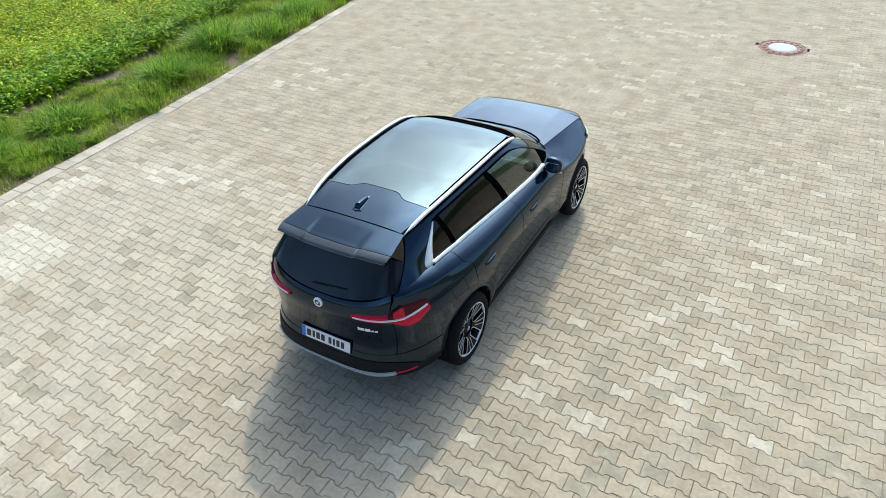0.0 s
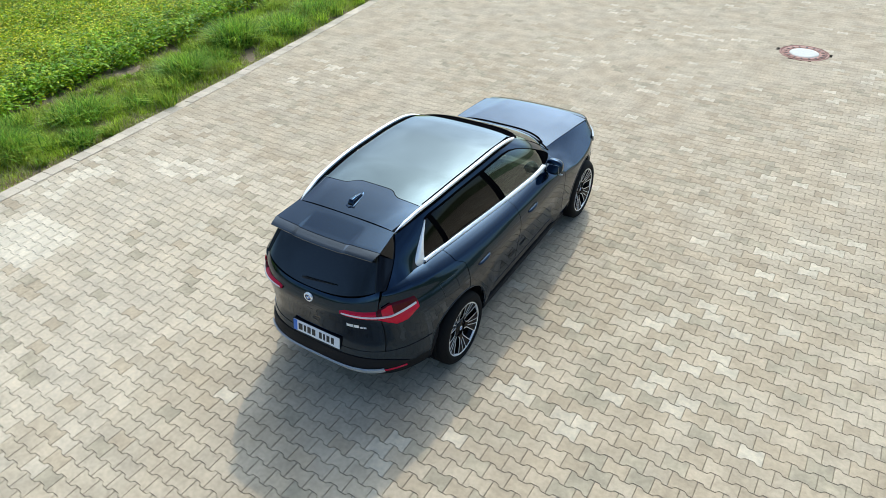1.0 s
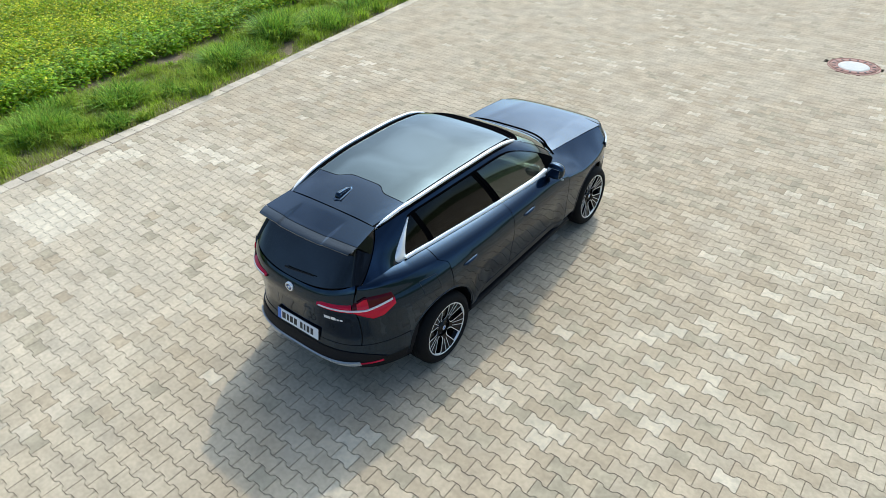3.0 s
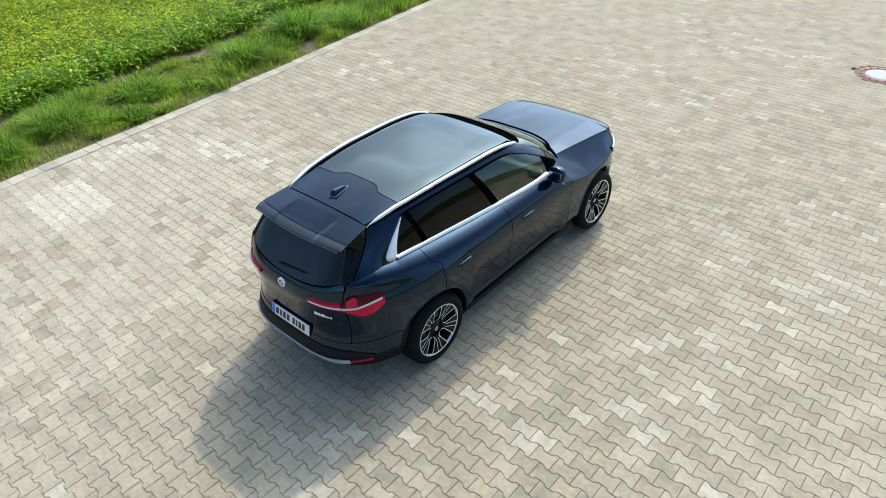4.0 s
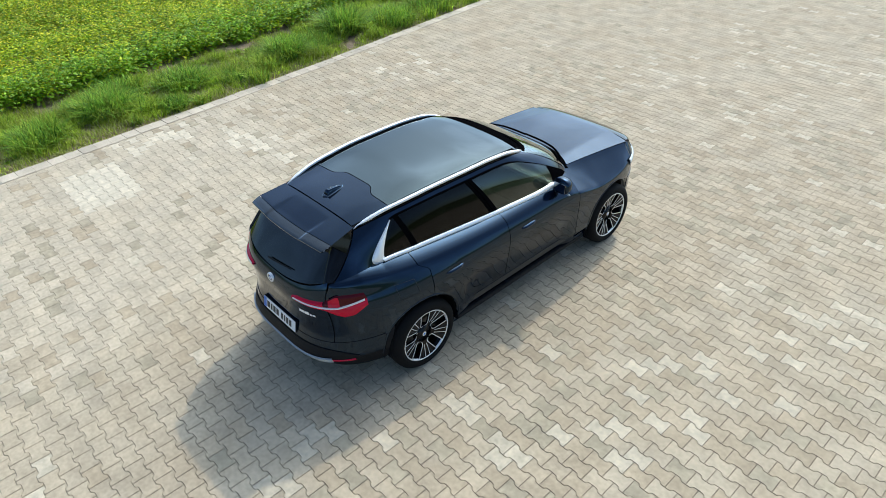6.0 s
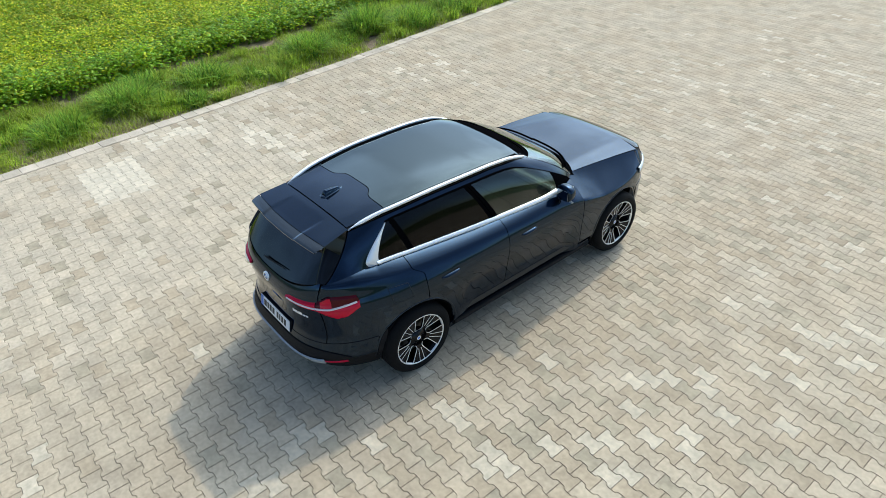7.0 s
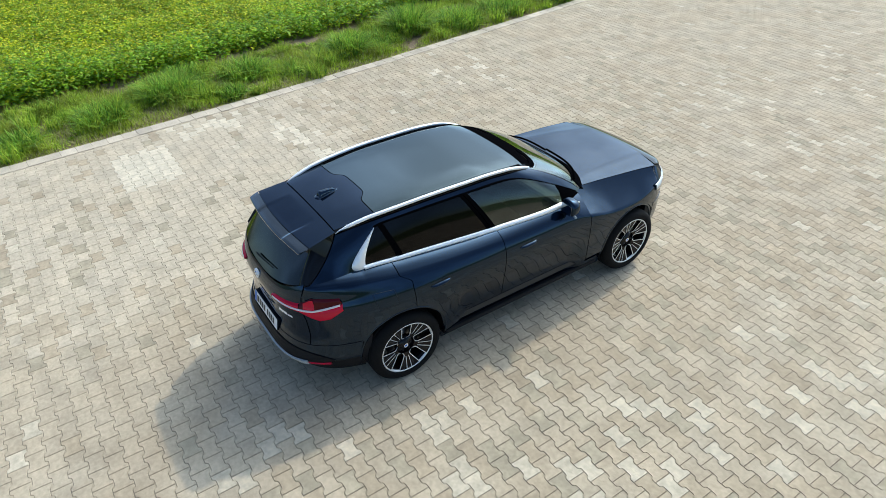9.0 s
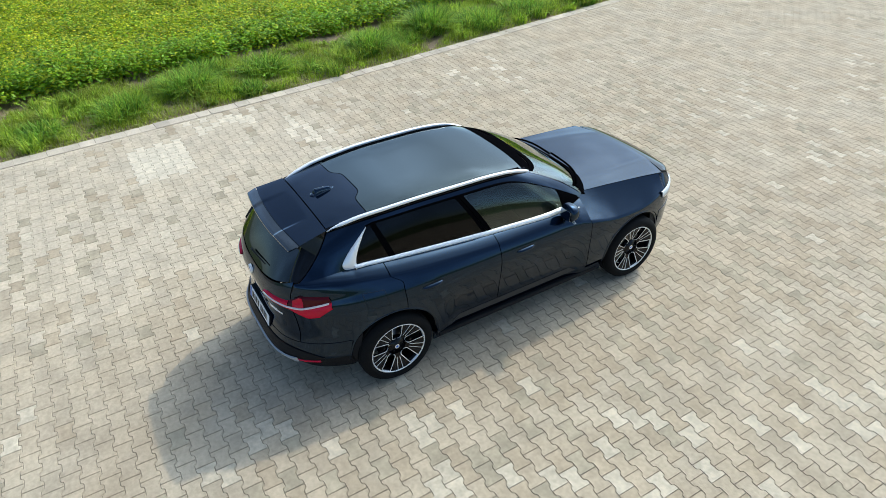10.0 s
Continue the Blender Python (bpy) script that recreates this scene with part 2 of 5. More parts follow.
def tube(path, width, height, sides=10, power=2.0, up=Vector((0, 0, 1)), closed=False, taper=None):
    """Points of a bar with a rounded section along a path."""
    pts = [Vector(p) for p in path]
    rings = []
    n = len(pts)
    for i, p in enumerate(pts):
        a = pts[(i - 1) % n] if closed or i else pts[0]
        b = pts[(i + 1) % n] if closed or i < n - 1 else pts[-1]
        d = (b - a).normalized()
        x = d.cross(up).normalized()
        z = x.cross(d).normalized()
        k = taper(i / (n - 1)) if taper else 1.0
        ring = []
        for j in range(sides):
            q = 2 * math.pi * j / sides
            c, s = math.cos(q), math.sin(q)
            ring.append(p + x * (width / 2 * k * math.copysign(abs(c) ** (2 / power), c)) + z * (height / 2 * k * math.copysign(abs(s) ** (2 / power), s)))
        rings.append(ring)
    verts = [v for r in rings for v in r]
    faces = []
    for i in range(n if closed else n - 1):
        for j in range(sides):
            k, l = (i + 1) % n, (j + 1) % sides
            faces.append((i * sides + j, i * sides + l, k * sides + l, k * sides + j))
    if not closed:
        faces.append(tuple(range(sides))[::-1])
        faces.append(tuple((n - 1) * sides + j for j in range(sides)))
    return verts, faces


def box(bm, lo, hi, bevel=0.0, segments=2, m=None):
    """Adds a bevelled box to a bmesh."""
    c = [(a + b) / 2 for a, b in zip(lo, hi)]
    made = bmesh.ops.create_cube(bm, size=1.0, matrix=(m or Matrix()) @ Matrix.Translation(c) @ Matrix.Diagonal((hi[0] - lo[0], hi[1] - lo[1], hi[2] - lo[2], 1)))
    if bevel:
        edges = list({e for v in made["verts"] for e in v.link_edges})
        bmesh.ops.bevel(bm, geom=edges, offset=bevel, segments=segments, profile=0.5, affect="EDGES")
    return bm


def lathe(profile, steps=64, arc=2 * math.pi):
    """Verts and faces turned about the x axis from (x, radius) pairs."""
    verts, faces = [], []
    m = len(profile)
    for i in range(steps):
        a = arc * i / steps
        for x, r in profile:
            verts.append((x, r * math.cos(a), r * math.sin(a)))
    for i in range(steps):
        k = (i + 1) % steps
        for j in range(m - 1):
            faces.append((i * m + j, i * m + j + 1, k * m + j + 1, k * m + j))
    return verts, faces


# ---- the car: nose towards +y, wheels on z = 0 ----
AXLE, HUB_Z = 1.4325, 0.365
ARCH_R = 0.425
half_width = smooth_curve([0.2, 0.34, 0.45, 0.62, 0.78, 0.90, 0.98, 1.06, 1.13, 1.21, 1.26], [0.85, 0.90, 0.922, 0.930, 0.942, 0.945, 0.932, 0.898, 0.850, 0.800, 0.77])
rear_end = smooth_curve([0.2, 0.36, 0.45, 0.56, 0.70, 0.85, 1.00, 1.08, 1.14, 1.22, 1.30], [2.26, 2.35, 2.40, 2.370, 2.340, 2.350, 2.372, 2.352, 2.318, 2.262, 2.2])
front_end = smooth_curve([0.2, 0.30, 0.45, 0.62, 0.80, 0.90, 0.96, 1.02, 1.10], [2.20, 2.28, 2.325, 2.335, 2.315, 2.29, 2.25, 2.18, 2.08])
corner_power = smooth_curve([0.2, 0.9, 1.05, 1.13, 1.21], [3.6, 3.5, 3.5, 4.2, 5.0])
REAR_C, FRONT_C = -0.6, 0.5
belt_z = smooth_curve([-2.4, -2.2, -1.7, -1.3, -0.4, 0.4, 0.75, 1.15, 1.5, 1.8, 2.0, 2.4], [1.08, 1.135, 1.158, 1.128, 1.072, 1.032, 0.960, 0.865, 0.845, 0.872, 0.905, 0.875])
foot_z = smooth_curve([-2.4, -2.2, -1.7, -1.3, -0.4, 0.4, 0.75, 1.1], [1.134, 1.199, 1.222, 1.194, 1.142, 1.119, 1.112, 1.092])
bonnet_z = smooth_curve([0.6, 1.0, 1.5, 1.9, 2.08, 2.3], [1.165, 1.150, 1.115, 1.073, 1.046, 0.965])
roof_z = smooth_curve([-2.22, -2.1, -1.8, -1.4, -0.9, -0.4, 0.0, 0.2, 0.34], [1.465, 1.510, 1.565, 1.608, 1.634, 1.632, 1.604, 1.572, 1.540])
roof_edge_z = smooth_curve([-2.22, -2.1, -1.8, -1.3, -0.9, -0.4, 0.0, 0.2, 0.34], [1.42, 1.460, 1.522, 1.574, 1.590, 1.586, 1.556, 1.512, 1.47])
roof_half = smooth_curve([-2.2, -1.8, -1.3, -0.9, -0.4, 0.33], [0.47, 0.522, 0.588, 0.612, 0.622, 0.622])


def side_x(y, z):
    """Half width of the lower body at y and height z."""
    n = corner_power(z)
    if y < REAR_C:
        g = min((REAR_C - y) / (rear_end(z) + REAR_C), 1.0)
    elif y > FRONT_C:
        g = min((y - FRONT_C) / (front_end(z) - FRONT_C), 1.0)
    else:
        g = 0.0
    return half_width(z) * (1 - g ** n) ** (1 / n)


def rear_point(a, z, out=0.0):
    """A point of the lower body at angle a (0 straight behind, 90 at the side)."""
    n = corner_power(z)
    s, c = max(math.sin(radians(a)), 0) ** (2 / n), max(math.cos(radians(a)), 0) ** (2 / n)
    return np.array(((half_width(z) + out) * s, REAR_C - (rear_end(z) + REAR_C + out) * c, z))


def front_point(a, z, out=0.0):
    n = corner_power(z)
    s, c = max(math.sin(radians(a)), 0) ** (2 / n), max(math.cos(radians(a)), 0) ** (2 / n)
    return np.array(((half_width(z) + out) * s, FRONT_C + (front_end(z) - FRONT_C + out) * c, z))


def rear_angle(x, z=1.0):
    return math.degrees(math.asin(min((x / half_width(z)) ** (corner_power(z) / 2), 1.0)))


def rear_angle_y(y, z=0.9):
    return math.degrees(math.acos(min(((REAR_C - y) / (rear_end(z) + REAR_C)) ** (corner_power(z) / 2), 1.0)))


def arch(y):
    """Lower edge of the side panels: the sill, or the wheel arch."""
    low = 0.335
    for w in (-AXLE, AXLE):
        d = abs(y - w)
        if d < ARCH_R:
            low = max(low, HUB_Z + 0.01 + math.sqrt(ARCH_R ** 2 - d * d))
    return low


def glasshouse_base(u):
    """The foot of the windows: u -1 rear middle, 0..1 the side, 2 front middle."""
    if u < 0:
        g = -u
        z = foot_z(REAR_C - g * 1.70)
        x = (0.745 - 0.12 * g + 0.03 * g * g) * (1 - g ** 9) ** (1 / 9)
        return np.array((x, REAR_C - g * (rear_end(1.13 + 0.07 * min(1.0, x / 0.6)) + REAR_C - 0.02), z))
    if u <= 1:
        y = REAR_C + 0.6 * u
        return np.array((0.745 + 0.040 * u, y, foot_z(y)))
    g = u - 1
    x = (0.785 + 0.075 * g) * (1 - g ** 3) ** (1 / 3)
    y = 1.04 * g
    return np.array((x, y, foot_z(y) + 0.06 * g ** 3))


def roof_width(y):
    """Half width of the roof at y."""
    w = roof_half(y)
    if y < -0.9:
        g = min((-0.9 - y) / 1.27, 1.0)
        return w * (1 - g ** 9) ** (1 / 9)
    if y > -0.4:
        g = min((y + 0.4) / 0.74, 1.0)
        return w * (1 - g ** 5) ** 0.2
    return w


def roof_edge(u):
    y = -0.9 + 1.27 * u if u < 0 else (-0.9 + 0.5 * u if u <= 1 else -0.4 + 0.74 * (u - 1))
    x = roof_width(y)
    z = roof_edge_z(y)
    if u > 1:
        z += (roof_z(y) - z) * (1 - min(1.0, x / 0.622) ** 3.5) * 0.8
    return np.array((x, y, z))


def house(u, v, out=0.0):
    """A point on the glasshouse, v 0 at its foot and 1 at the roof's edge."""
    a, b = glasshouse_base(u), roof_edge(u)
    p = a + (b - a) * v
    e = 0.004
    t = glasshouse_base(min(u + e, 2)) - glasshouse_base(max(u - e, -1)) + roof_edge(min(u + e, 2)) - roof_edge(max(u - e, -1))
    n = np.cross(t, b - a)
    n = n / (np.linalg.norm(n) + 1e-9)
    if n[0] * (1 if u < 1.9 and u > -0.97 else 0) < 0 or (u >= 1.9 and n[1] < 0) or (u <= -0.97 and n[1] > 0):
        n = -n
    return p + n * (0.028 * 4 * v * (1 - v) + out)


def roof_point(x, y, out=0.0):
    w = max(roof_width(y), 0.05)
    return np.array((x, y, roof_z(y) - 0.55 * (roof_z(y) - roof_edge_z(y)) * min(abs(x) / w, 1.0) ** 4.0 + out))


def seam_x(y):
    """Half width of the bonnet at its seam with the wing."""
    return 0.648 + 0.052 * min(1.0, max(0.0, (y - 0.9) / 1.0))


def bonnet_point(x, y, out=0.0):
    """The flat bonnet, and beyond its seams the wing that falls to the flank."""
    w = max(side_x(y, belt_z(y)), 0.05)
    e = min(seam_x(y), w * 0.9)
    z = bonnet_z(y) - 0.026 * (min(abs(x), e) / 0.65) ** 2.4
    if abs(x) > e:
        t = min((abs(x) - e) / (w - e), 1.0)
        z += (belt_z(y) - z) * t ** 0.97
    return np.array((x, y, z + out))


def tuck(y, z):
    """How far the doors draw in towards the sill."""
    k = min(1.0, max(0.0, (y + 1.0) / 0.3)) * min(1.0, max(0.0, (0.80 - y) / 0.3))
    return 0.038 * k * k * (3 - 2 * k) * max(0.0, (0.90 - z) / 0.5) ** 1.2


def foot_at(y):
    """The foot of the windows at y."""
    if y >= 0:
        return glasshouse_base(1 + y / 1.04)
    if y >= REAR_C:
        return glasshouse_base(1 + (y / 0.6))
    g = (REAR_C - y) / 1.66
    for _ in range(4):
        g = min(max(g + (glasshouse_base(-g)[1] - y) / 1.66, 0.0), 0.97)
    return house(-g, 0.0, swell(-g, 0.0))


def swell(u, v):
    """Fullness of the rear pillar's foot."""
    return 0.032 * max(0.0, 1 - v / 0.45) ** 2 * min(1.0, max(0.0, (-0.66 - u) / 0.14))


def shoulder(a, b, n=9):
    """Rounded shoulder from the flank at a up to the window foot at b."""
    c = (a + b) / 2 + np.array((0.020, 0.0, 0.014))
    return [a * (1 - t) ** 2 + c * 2 * t * (1 - t) + b * t * t for t in np.linspace(0, 1, n)[1:]]


def build_car():
    car = new("car")
    car.location.x, car.scale.x = -0.018, 1.019
    tagged(car, "dark blue metallic SUV with silver roof rails on grey paving", "car")

    # black inner shell that shows in the shut lines, and closes the underside
    for side in (1, -1):
        ys = np.linspace(-1.98, 1.98, 200)
        rows = [[(side_x(y, z) - 0.030 - tuck(y, z), y, z) for z in np.linspace(max(arch(y) + 0.004, 0.25 if arch(y) < 0.34 else 0), belt_z(y) - 0.004, 14)] for y in ys]
        panel("inner_side", rows, GAP, car, side)
        for well in (-AXLE, AXLE):
            rows = [[(x, well + ARCH_R * math.cos(a), HUB_Z + 0.01 + ARCH_R * math.sin(a)) for x in np.linspace(0.45, side_x(well + ARCH_R * math.cos(a), max(0.36, HUB_Z + ARCH_R * math.sin(a))) - 0.004, 6)] for a in np.linspace(radians(-12), radians(192), 48)]
            panel("wheel_well", rows, MATT_BLACK, car, side)
    rows = [[rear_point(a, z, -0.012) * (s, 1, 1) for z in np.linspace(0.27, 1.10, 16)] for s, aa in ((-1, np.linspace(62, 0, 24)), (1, np.linspace(0, 62, 24))) for a in aa]
    panel("inner_tail", rows, GAP, car)
    rows = [[front_point(a, z, -0.012) * (s, 1, 1) for z in np.linspace(0.27, 0.94 - 0.14 * min(1.0, max(0.0, (a - 28) / 14)), 12)] for s, aa in ((-1, np.linspace(62, 0, 24)), (1, np.linspace(0, 62, 24))) for a in aa]
    panel("inner_nose", rows, GAP, car)
    rows = [[bonnet_point(f * side_x(y, belt_z(y)), y, -0.012) for f in np.linspace(-1, 1, 24)] for y in np.linspace(0.7, 2.2, 30)]
    panel("scuttle", rows, GAP, car, flip=True)
    bm = bmesh.new()
    box(bm, (-0.55, -1.95, 0.24), (0.55, 1.95, 0.30), 0.02)
    box(bm, (-0.875, -0.98, 0.235), (0.875, 0.98, 0.29), 0.02)
    part("underbody", bm, MATT_BLACK, car)

    # side panels
    WING_A = math.degrees(math.acos(((0.762 - FRONT_C) / (front_end(0.9) - FRONT_C)) ** (corner_power(0.9) / 2)))
    QUARTER_A = rear_angle_y(-1.322)

    def door(y0, y1, n=60):
        rows = []
        for t in np.linspace(0, 1, n):
            ym = y0(0.8) + (y1(0.8) - y0(0.8)) * t
            low = max(arch(ym), 0.345)
            col = []
            for k in np.linspace(0, 1, 22):
                z = low + (belt_z(ym) - low) * k
                y = y0(z) + (y1(z) - y0(z)) * t
                # concave lower flank and a crisp crease at handle height
                dent = -tuck(y, z) + 0.004 * math.exp(-((z - 0.985) / 0.018) ** 2)
                col.append(np.array((side_x(y, z) + dent, y, z)))
            rows.append(col + shoulder(col[-1], foot_at(col[-1][1])))
        return rows

    for side in (1, -1):
        panel("front_door", door(lambda z: -0.328, lambda z: front_point(WING_A, z)[1] - 0.007), PAINT, car, side, thick=0.012)
        panel("rear_door", door(lambda z: rear_point(QUARTER_A, z)[1] + 0.007, lambda z: -0.335), PAINT, car, side, thick=0.012)
        # sill below the doors
        rows = [[(side_x(y, max(z, 0.25)) - 0.012 - tuck(y, 0.40), y, z) for z in (0.225, 0.25, 0.28, 0.31, 0.33, 0.350)] for y in np.linspace(-1.03, 1.03, 40)]
        panel("sill", rows, PAINT, car, side, thick=0.02)
        # rear quarter
        aa = np.concatenate([np.linspace(rear_angle(0.625), 50, 26), [rear_angle_y(y) for y in np.linspace(-1.94, -1.322, 50)]])
        rows = []
        for a in aa:
            y = rear_point(a, 0.9)[1]
            low = arch(y) if y > -1.85 else 0.60
            if low <= 0.6 and y < -1.80:
                low = 0.60
            top = belt_z(y)
            col = []
            for z in np.linspace(max(low, 0.40 if y > -1.9 else 0.6), top, 26):
                p = rear_point(a, z)
                col.append(p)
            rows.append(col + shoulder(col[-1], foot_at(max(col[-1][1], -2.16))))
        panel("rear_quarter", rows, PAINT, car, side, thick=0.012)
        # front wing with its upper face
        aa = np.concatenate([[math.degrees(math.acos(min(((y - FRONT_C) / (front_end(0.9) - FRONT_C)) ** (corner_power(0.9) / 2), 1.0))) for y in np.linspace(0.762, 1.92, 64)], np.linspace(50, 32, 14)])
        rows, tops = [], []
        for a in aa:
            y = front_point(a, 0.9)[1]
            low = arch(y) if y < 1.85 else 0.64
            col = [front_point(a, z) for z in np.linspace(max(low, 0.40), belt_z(y) - 0.001, 22)]
            x1, yt = col[-1][0], col[-1][1]
            rows.append(col)
            tops.append([bonnet_point(x1 + (min(seam_x(yt), x1 - 0.01) - x1) * t, yt) for t in np.linspace(0, 1, 12)])
        for r, t in zip(rows, tops):
            r += t[1:]
        panel("front_wing", rows, PAINT, car, side, flip=True, thick=0.012)
        # dark arch lips
        for well in (-AXLE, AXLE):
            rows = []
            for a in np.linspace(radians(-2), radians(182), 60):
                col = []
                for r, o in ((ARCH_R - 0.006, -0.03), (ARCH_R - 0.006, 0.002), (ARCH_R + 0.002, 0.004), (ARCH_R + 0.010, 0.003), (ARCH_R + 0.014, -0.003)):
                    y, z = well + r * math.cos(a), HUB_Z + 0.01 + r * math.sin(a)
                    col.append((side_x(y, max(z, 0.33)) + o, y, z))
                rows.append(col)
            panel("arch_lip", rows, PAINT, car, side, flip=True)
        # shoulder between flank and windows
        rows = []
        for u in np.concatenate([np.linspace(-0.66, 0, 40), np.linspace(0.02, 1, 20), np.linspace(1.02, 1.72, 20)]):
            b = glasshouse_base(u)
            y = b[1]
            z = belt_z(y)
            a = np.array((side_x(y, z), y, z)) if u > -0.72 else rear_point(rear_angle_y(max(y, -2.2), z), z)
            rows.append([a + (b - a) * t - np.array((0.030, 0, 0.020)) for t in np.linspace(0, 1, 4)])
        panel("inner_shoulder", rows, GAP, car, side)

    # glasshouse sides: rails above the windows, D pillars, A pillars
    LOW = 0.045
    U_FRONT = 1.72
    TOP_V = 0.905

    def hook(v):
        return -0.632 + 0.155 * (max(0.0, v) / 0.87) ** 1.7

    def window_top(u):
        if u > 1.0:
            return LOW + (TOP_V - LOW) * (1 - ((u - 1.0) / (U_FRONT - 1.0)) ** 6.0)
        if u < -0.42:
            return TOP_V - 0.10 * ((-0.42 - u) / 0.22)
        return TOP_V

    def window_low(u):
        return LOW

    for side in (1, -1):
        rows = [[house(u, v) for v in np.linspace(window_top(u), 1.0, 8)] for u in np.linspace(-0.475, U_FRONT - 0.002, 90)]
        panel("cant_rail", rows, PAINT, car, side, thick=0.02)
        rows = [[house(u, v) for v in np.linspace(0.0, 1.0, 16)] for u in np.linspace(U_FRONT - 0.004, 1.795, 8)]
        panel("a_pillar", rows, PAINT, car, side, thick=0.02)
        rows = []
        for t in np.linspace(0, 1, 24):
            col = []
            for v in np.linspace(0.0, 1.0, 18):
                u1 = min(hook(v) + 0.004, -0.473)
                u0 = -0.715 - 0.205 * (1 - v)
                u = u0 + (u1 - u0) * t
                col.append(house(u, v, swell(u, v)))
            rows.append(col)
        panel("d_pillar", rows, PAINT, car, side, thick=0.02)
        # windows in the doors and the quarter
        upright = lambda v: 0.03 + 0.13 * v
        spans = (("front_window", 0.38, 1.712, GLASS), ("rear_window", -0.420, 0.33, DARK_GLASS), ("quarter_window", None, -0.434, DARK_GLASS))
        for name, u0, u1, mat in spans:
            if u0 is None:
                rows = []
                for t in np.linspace(0, 1, 20):
                    rows.append([house(hook(v) + (u1 - hook(v)) * t, v, 0.002) for v in np.linspace(LOW, 0.868 + 0.027 * t, 14)])
            else:
                rows = []
                for t in np.linspace(0, 1, 60):
                    u = u0 + (u1 - u0) * t
                    k = 1 - t if name == "front_window" else t
                    rows.append([house(u + k * upright(v), v, 0.002) for v in np.linspace(window_low(u), window_top(u), 14)])
            ob = panel(name, rows, mat, car, side, thick=0.004)
            ob.visible_shadow = False
        # black sail behind the mirror
        rows = [[house(u, v, 0.005) for v in np.linspace(-0.04, max(0.03, min(window_top(u), 0.36 * (u - 1.47) / 0.16)), 8)] for u in np.linspace(1.475, 1.715, 16)]
        panel("mirror_sail", rows, PILLAR, car, side, thick=0.01)
        # gloss black pillars between the panes
        for name, u0, u1 in (("b_pillar", 0.285, 0.352), ("b_pillar", 0.362, 0.445), ("c_pillar", -0.448, -0.410)):
            rows = [[house(u + (upright(v) if name == "b_pillar" else 0.0), v, 0.006) for v in np.linspace(0.05, TOP_V + 0.01, 14)] for u in np.linspace(u0, u1, 8)]
            panel(name, rows, PILLAR, car, side, thick=0.02)
        # dark seal above the panes
        top = [(u, window_top(u)) for u in np.linspace(-0.474, U_FRONT, 80)]
        rows = [[house(u, v + d, o) for d, o in ((-0.020, 0.003), (-0.016, 0.006), (0.018, 0.006), (0.024, 0.000))] for u, v in top]
        panel("window_seal", rows, PILLAR, car, side)
        # bright strip along the foot of the windows, sweeping up behind the quarter pane
        rows = [[house(u, v, o) for v, o in ((-0.056, -0.004), (-0.052, 0.020), (-0.026, 0.030), (0.025, 0.026), (0.056, 0.004))] for u in np.linspace(-0.640, 1.47, 110)]
        panel("belt_trim", rows, CHROME, car, side, label="satin silver trim strip")
        rows = []
        for v in np.concatenate([np.linspace(-0.05, 0.10, 16), np.linspace(0.12, 0.87, 34)]):
            w = 0.086 * max(0.0, 1 - ((v + 0.05) / 0.92) ** 1.35) + 0.002
            r = 0.062 * (1 - math.sqrt(max(0.0, 1 - max(0.0, (0.19 - v) / 0.242) ** 2)))
            e = hook(v) + 0.003
            rows.append([house(e - w + r, v, 0.000), house(e - w * 0.95 + r, v, 0.012), house(e - w * 0.25 + r * 0.4, v, 0.013), house(e + r * 0.2, v, 0.003)])
        panel("quarter_trim", rows, CHROME, car, side, flip=True, label="satin silver window hook")

    # windscreen and its black border
    def front_house(f, v, out=0.0):
        n = 3.0 + 2.0 * min(max(v, 0.0), 1.0)
        g = (1 - abs(f) ** n) ** (1 / n)
        p = house(1 + g, v, out)
        w = 0.845 + (0.622 - 0.845) * v
        return np.array((f * w, p[1], p[2]))
    rows = [[front_house(f * (0.81 + 0.12 * v), v, 0.0) for v in np.linspace(0.02, 0.99, 18)] for f in np.linspace(-1, 1, 60)]
    ob = panel("windscreen", rows, GLASS, car, flip=True, thick=0.005)
    ob.visible_shadow = False
    rows = [[front_house(f, v, 0.004) for v in np.linspace(0.93, 1.005, 4)] for f in np.linspace(-0.90, 0.90, 40)]
    panel("windscreen_header", rows, PILLAR, car, flip=True, thick=0.01)
    rows = [[front_house(f, v, 0.004) for v in np.linspace(-0.10, 0.21, 6)] for f in np.linspace(-0.79, 0.79, 50)]
    panel("cowl_panel", rows, PILLAR, car, flip=True, thick=0.01)

    # roof: fixed rear skin with the wavy joint, panoramic glass in front
    def wave(x):
        return -1.44 + 0.085 * (1 - np.tanh((abs(x) - 0.21) / 0.045)) / 2 + 0.01

    rows = [[roof_point(f * (roof_width(y) - 0.03), y, 0.0) for f in np.linspace(-1, 1, 48)] for y in np.linspace(-2.1, 0.2, 60)]
    panel("roof_liner", [[p - np.array((0, 0, 0.02)) for p in r] for r in rows], GAP, car)
    rows = []
    for f in np.linspace(-1, 1, 96):
        col = []
        for t in np.linspace(0, 1, 14):
            y1 = wave(f * 0.5) - 0.004
            y = -1.797 + (y1 + 1.797) * t
            col.append(roof_point(f * (roof_width(y) - 0.038), y))
        rows.append(col)
    panel("roof_skin", rows, PAINT, car, thick=0.01, flip=True)
    rows = []
    for f in np.linspace(-1, 1, 96):
        col = []
        for t in np.linspace(0, 1, 40):
            y0 = wave(f * 0.5) + 0.004
            y1 = 0.185 - 0.035 * f * f
            y = y0 + (y1 - y0) * t
            col.append(roof_point(f * (roof_width(y) - 0.038), y))
        rows.append(col)
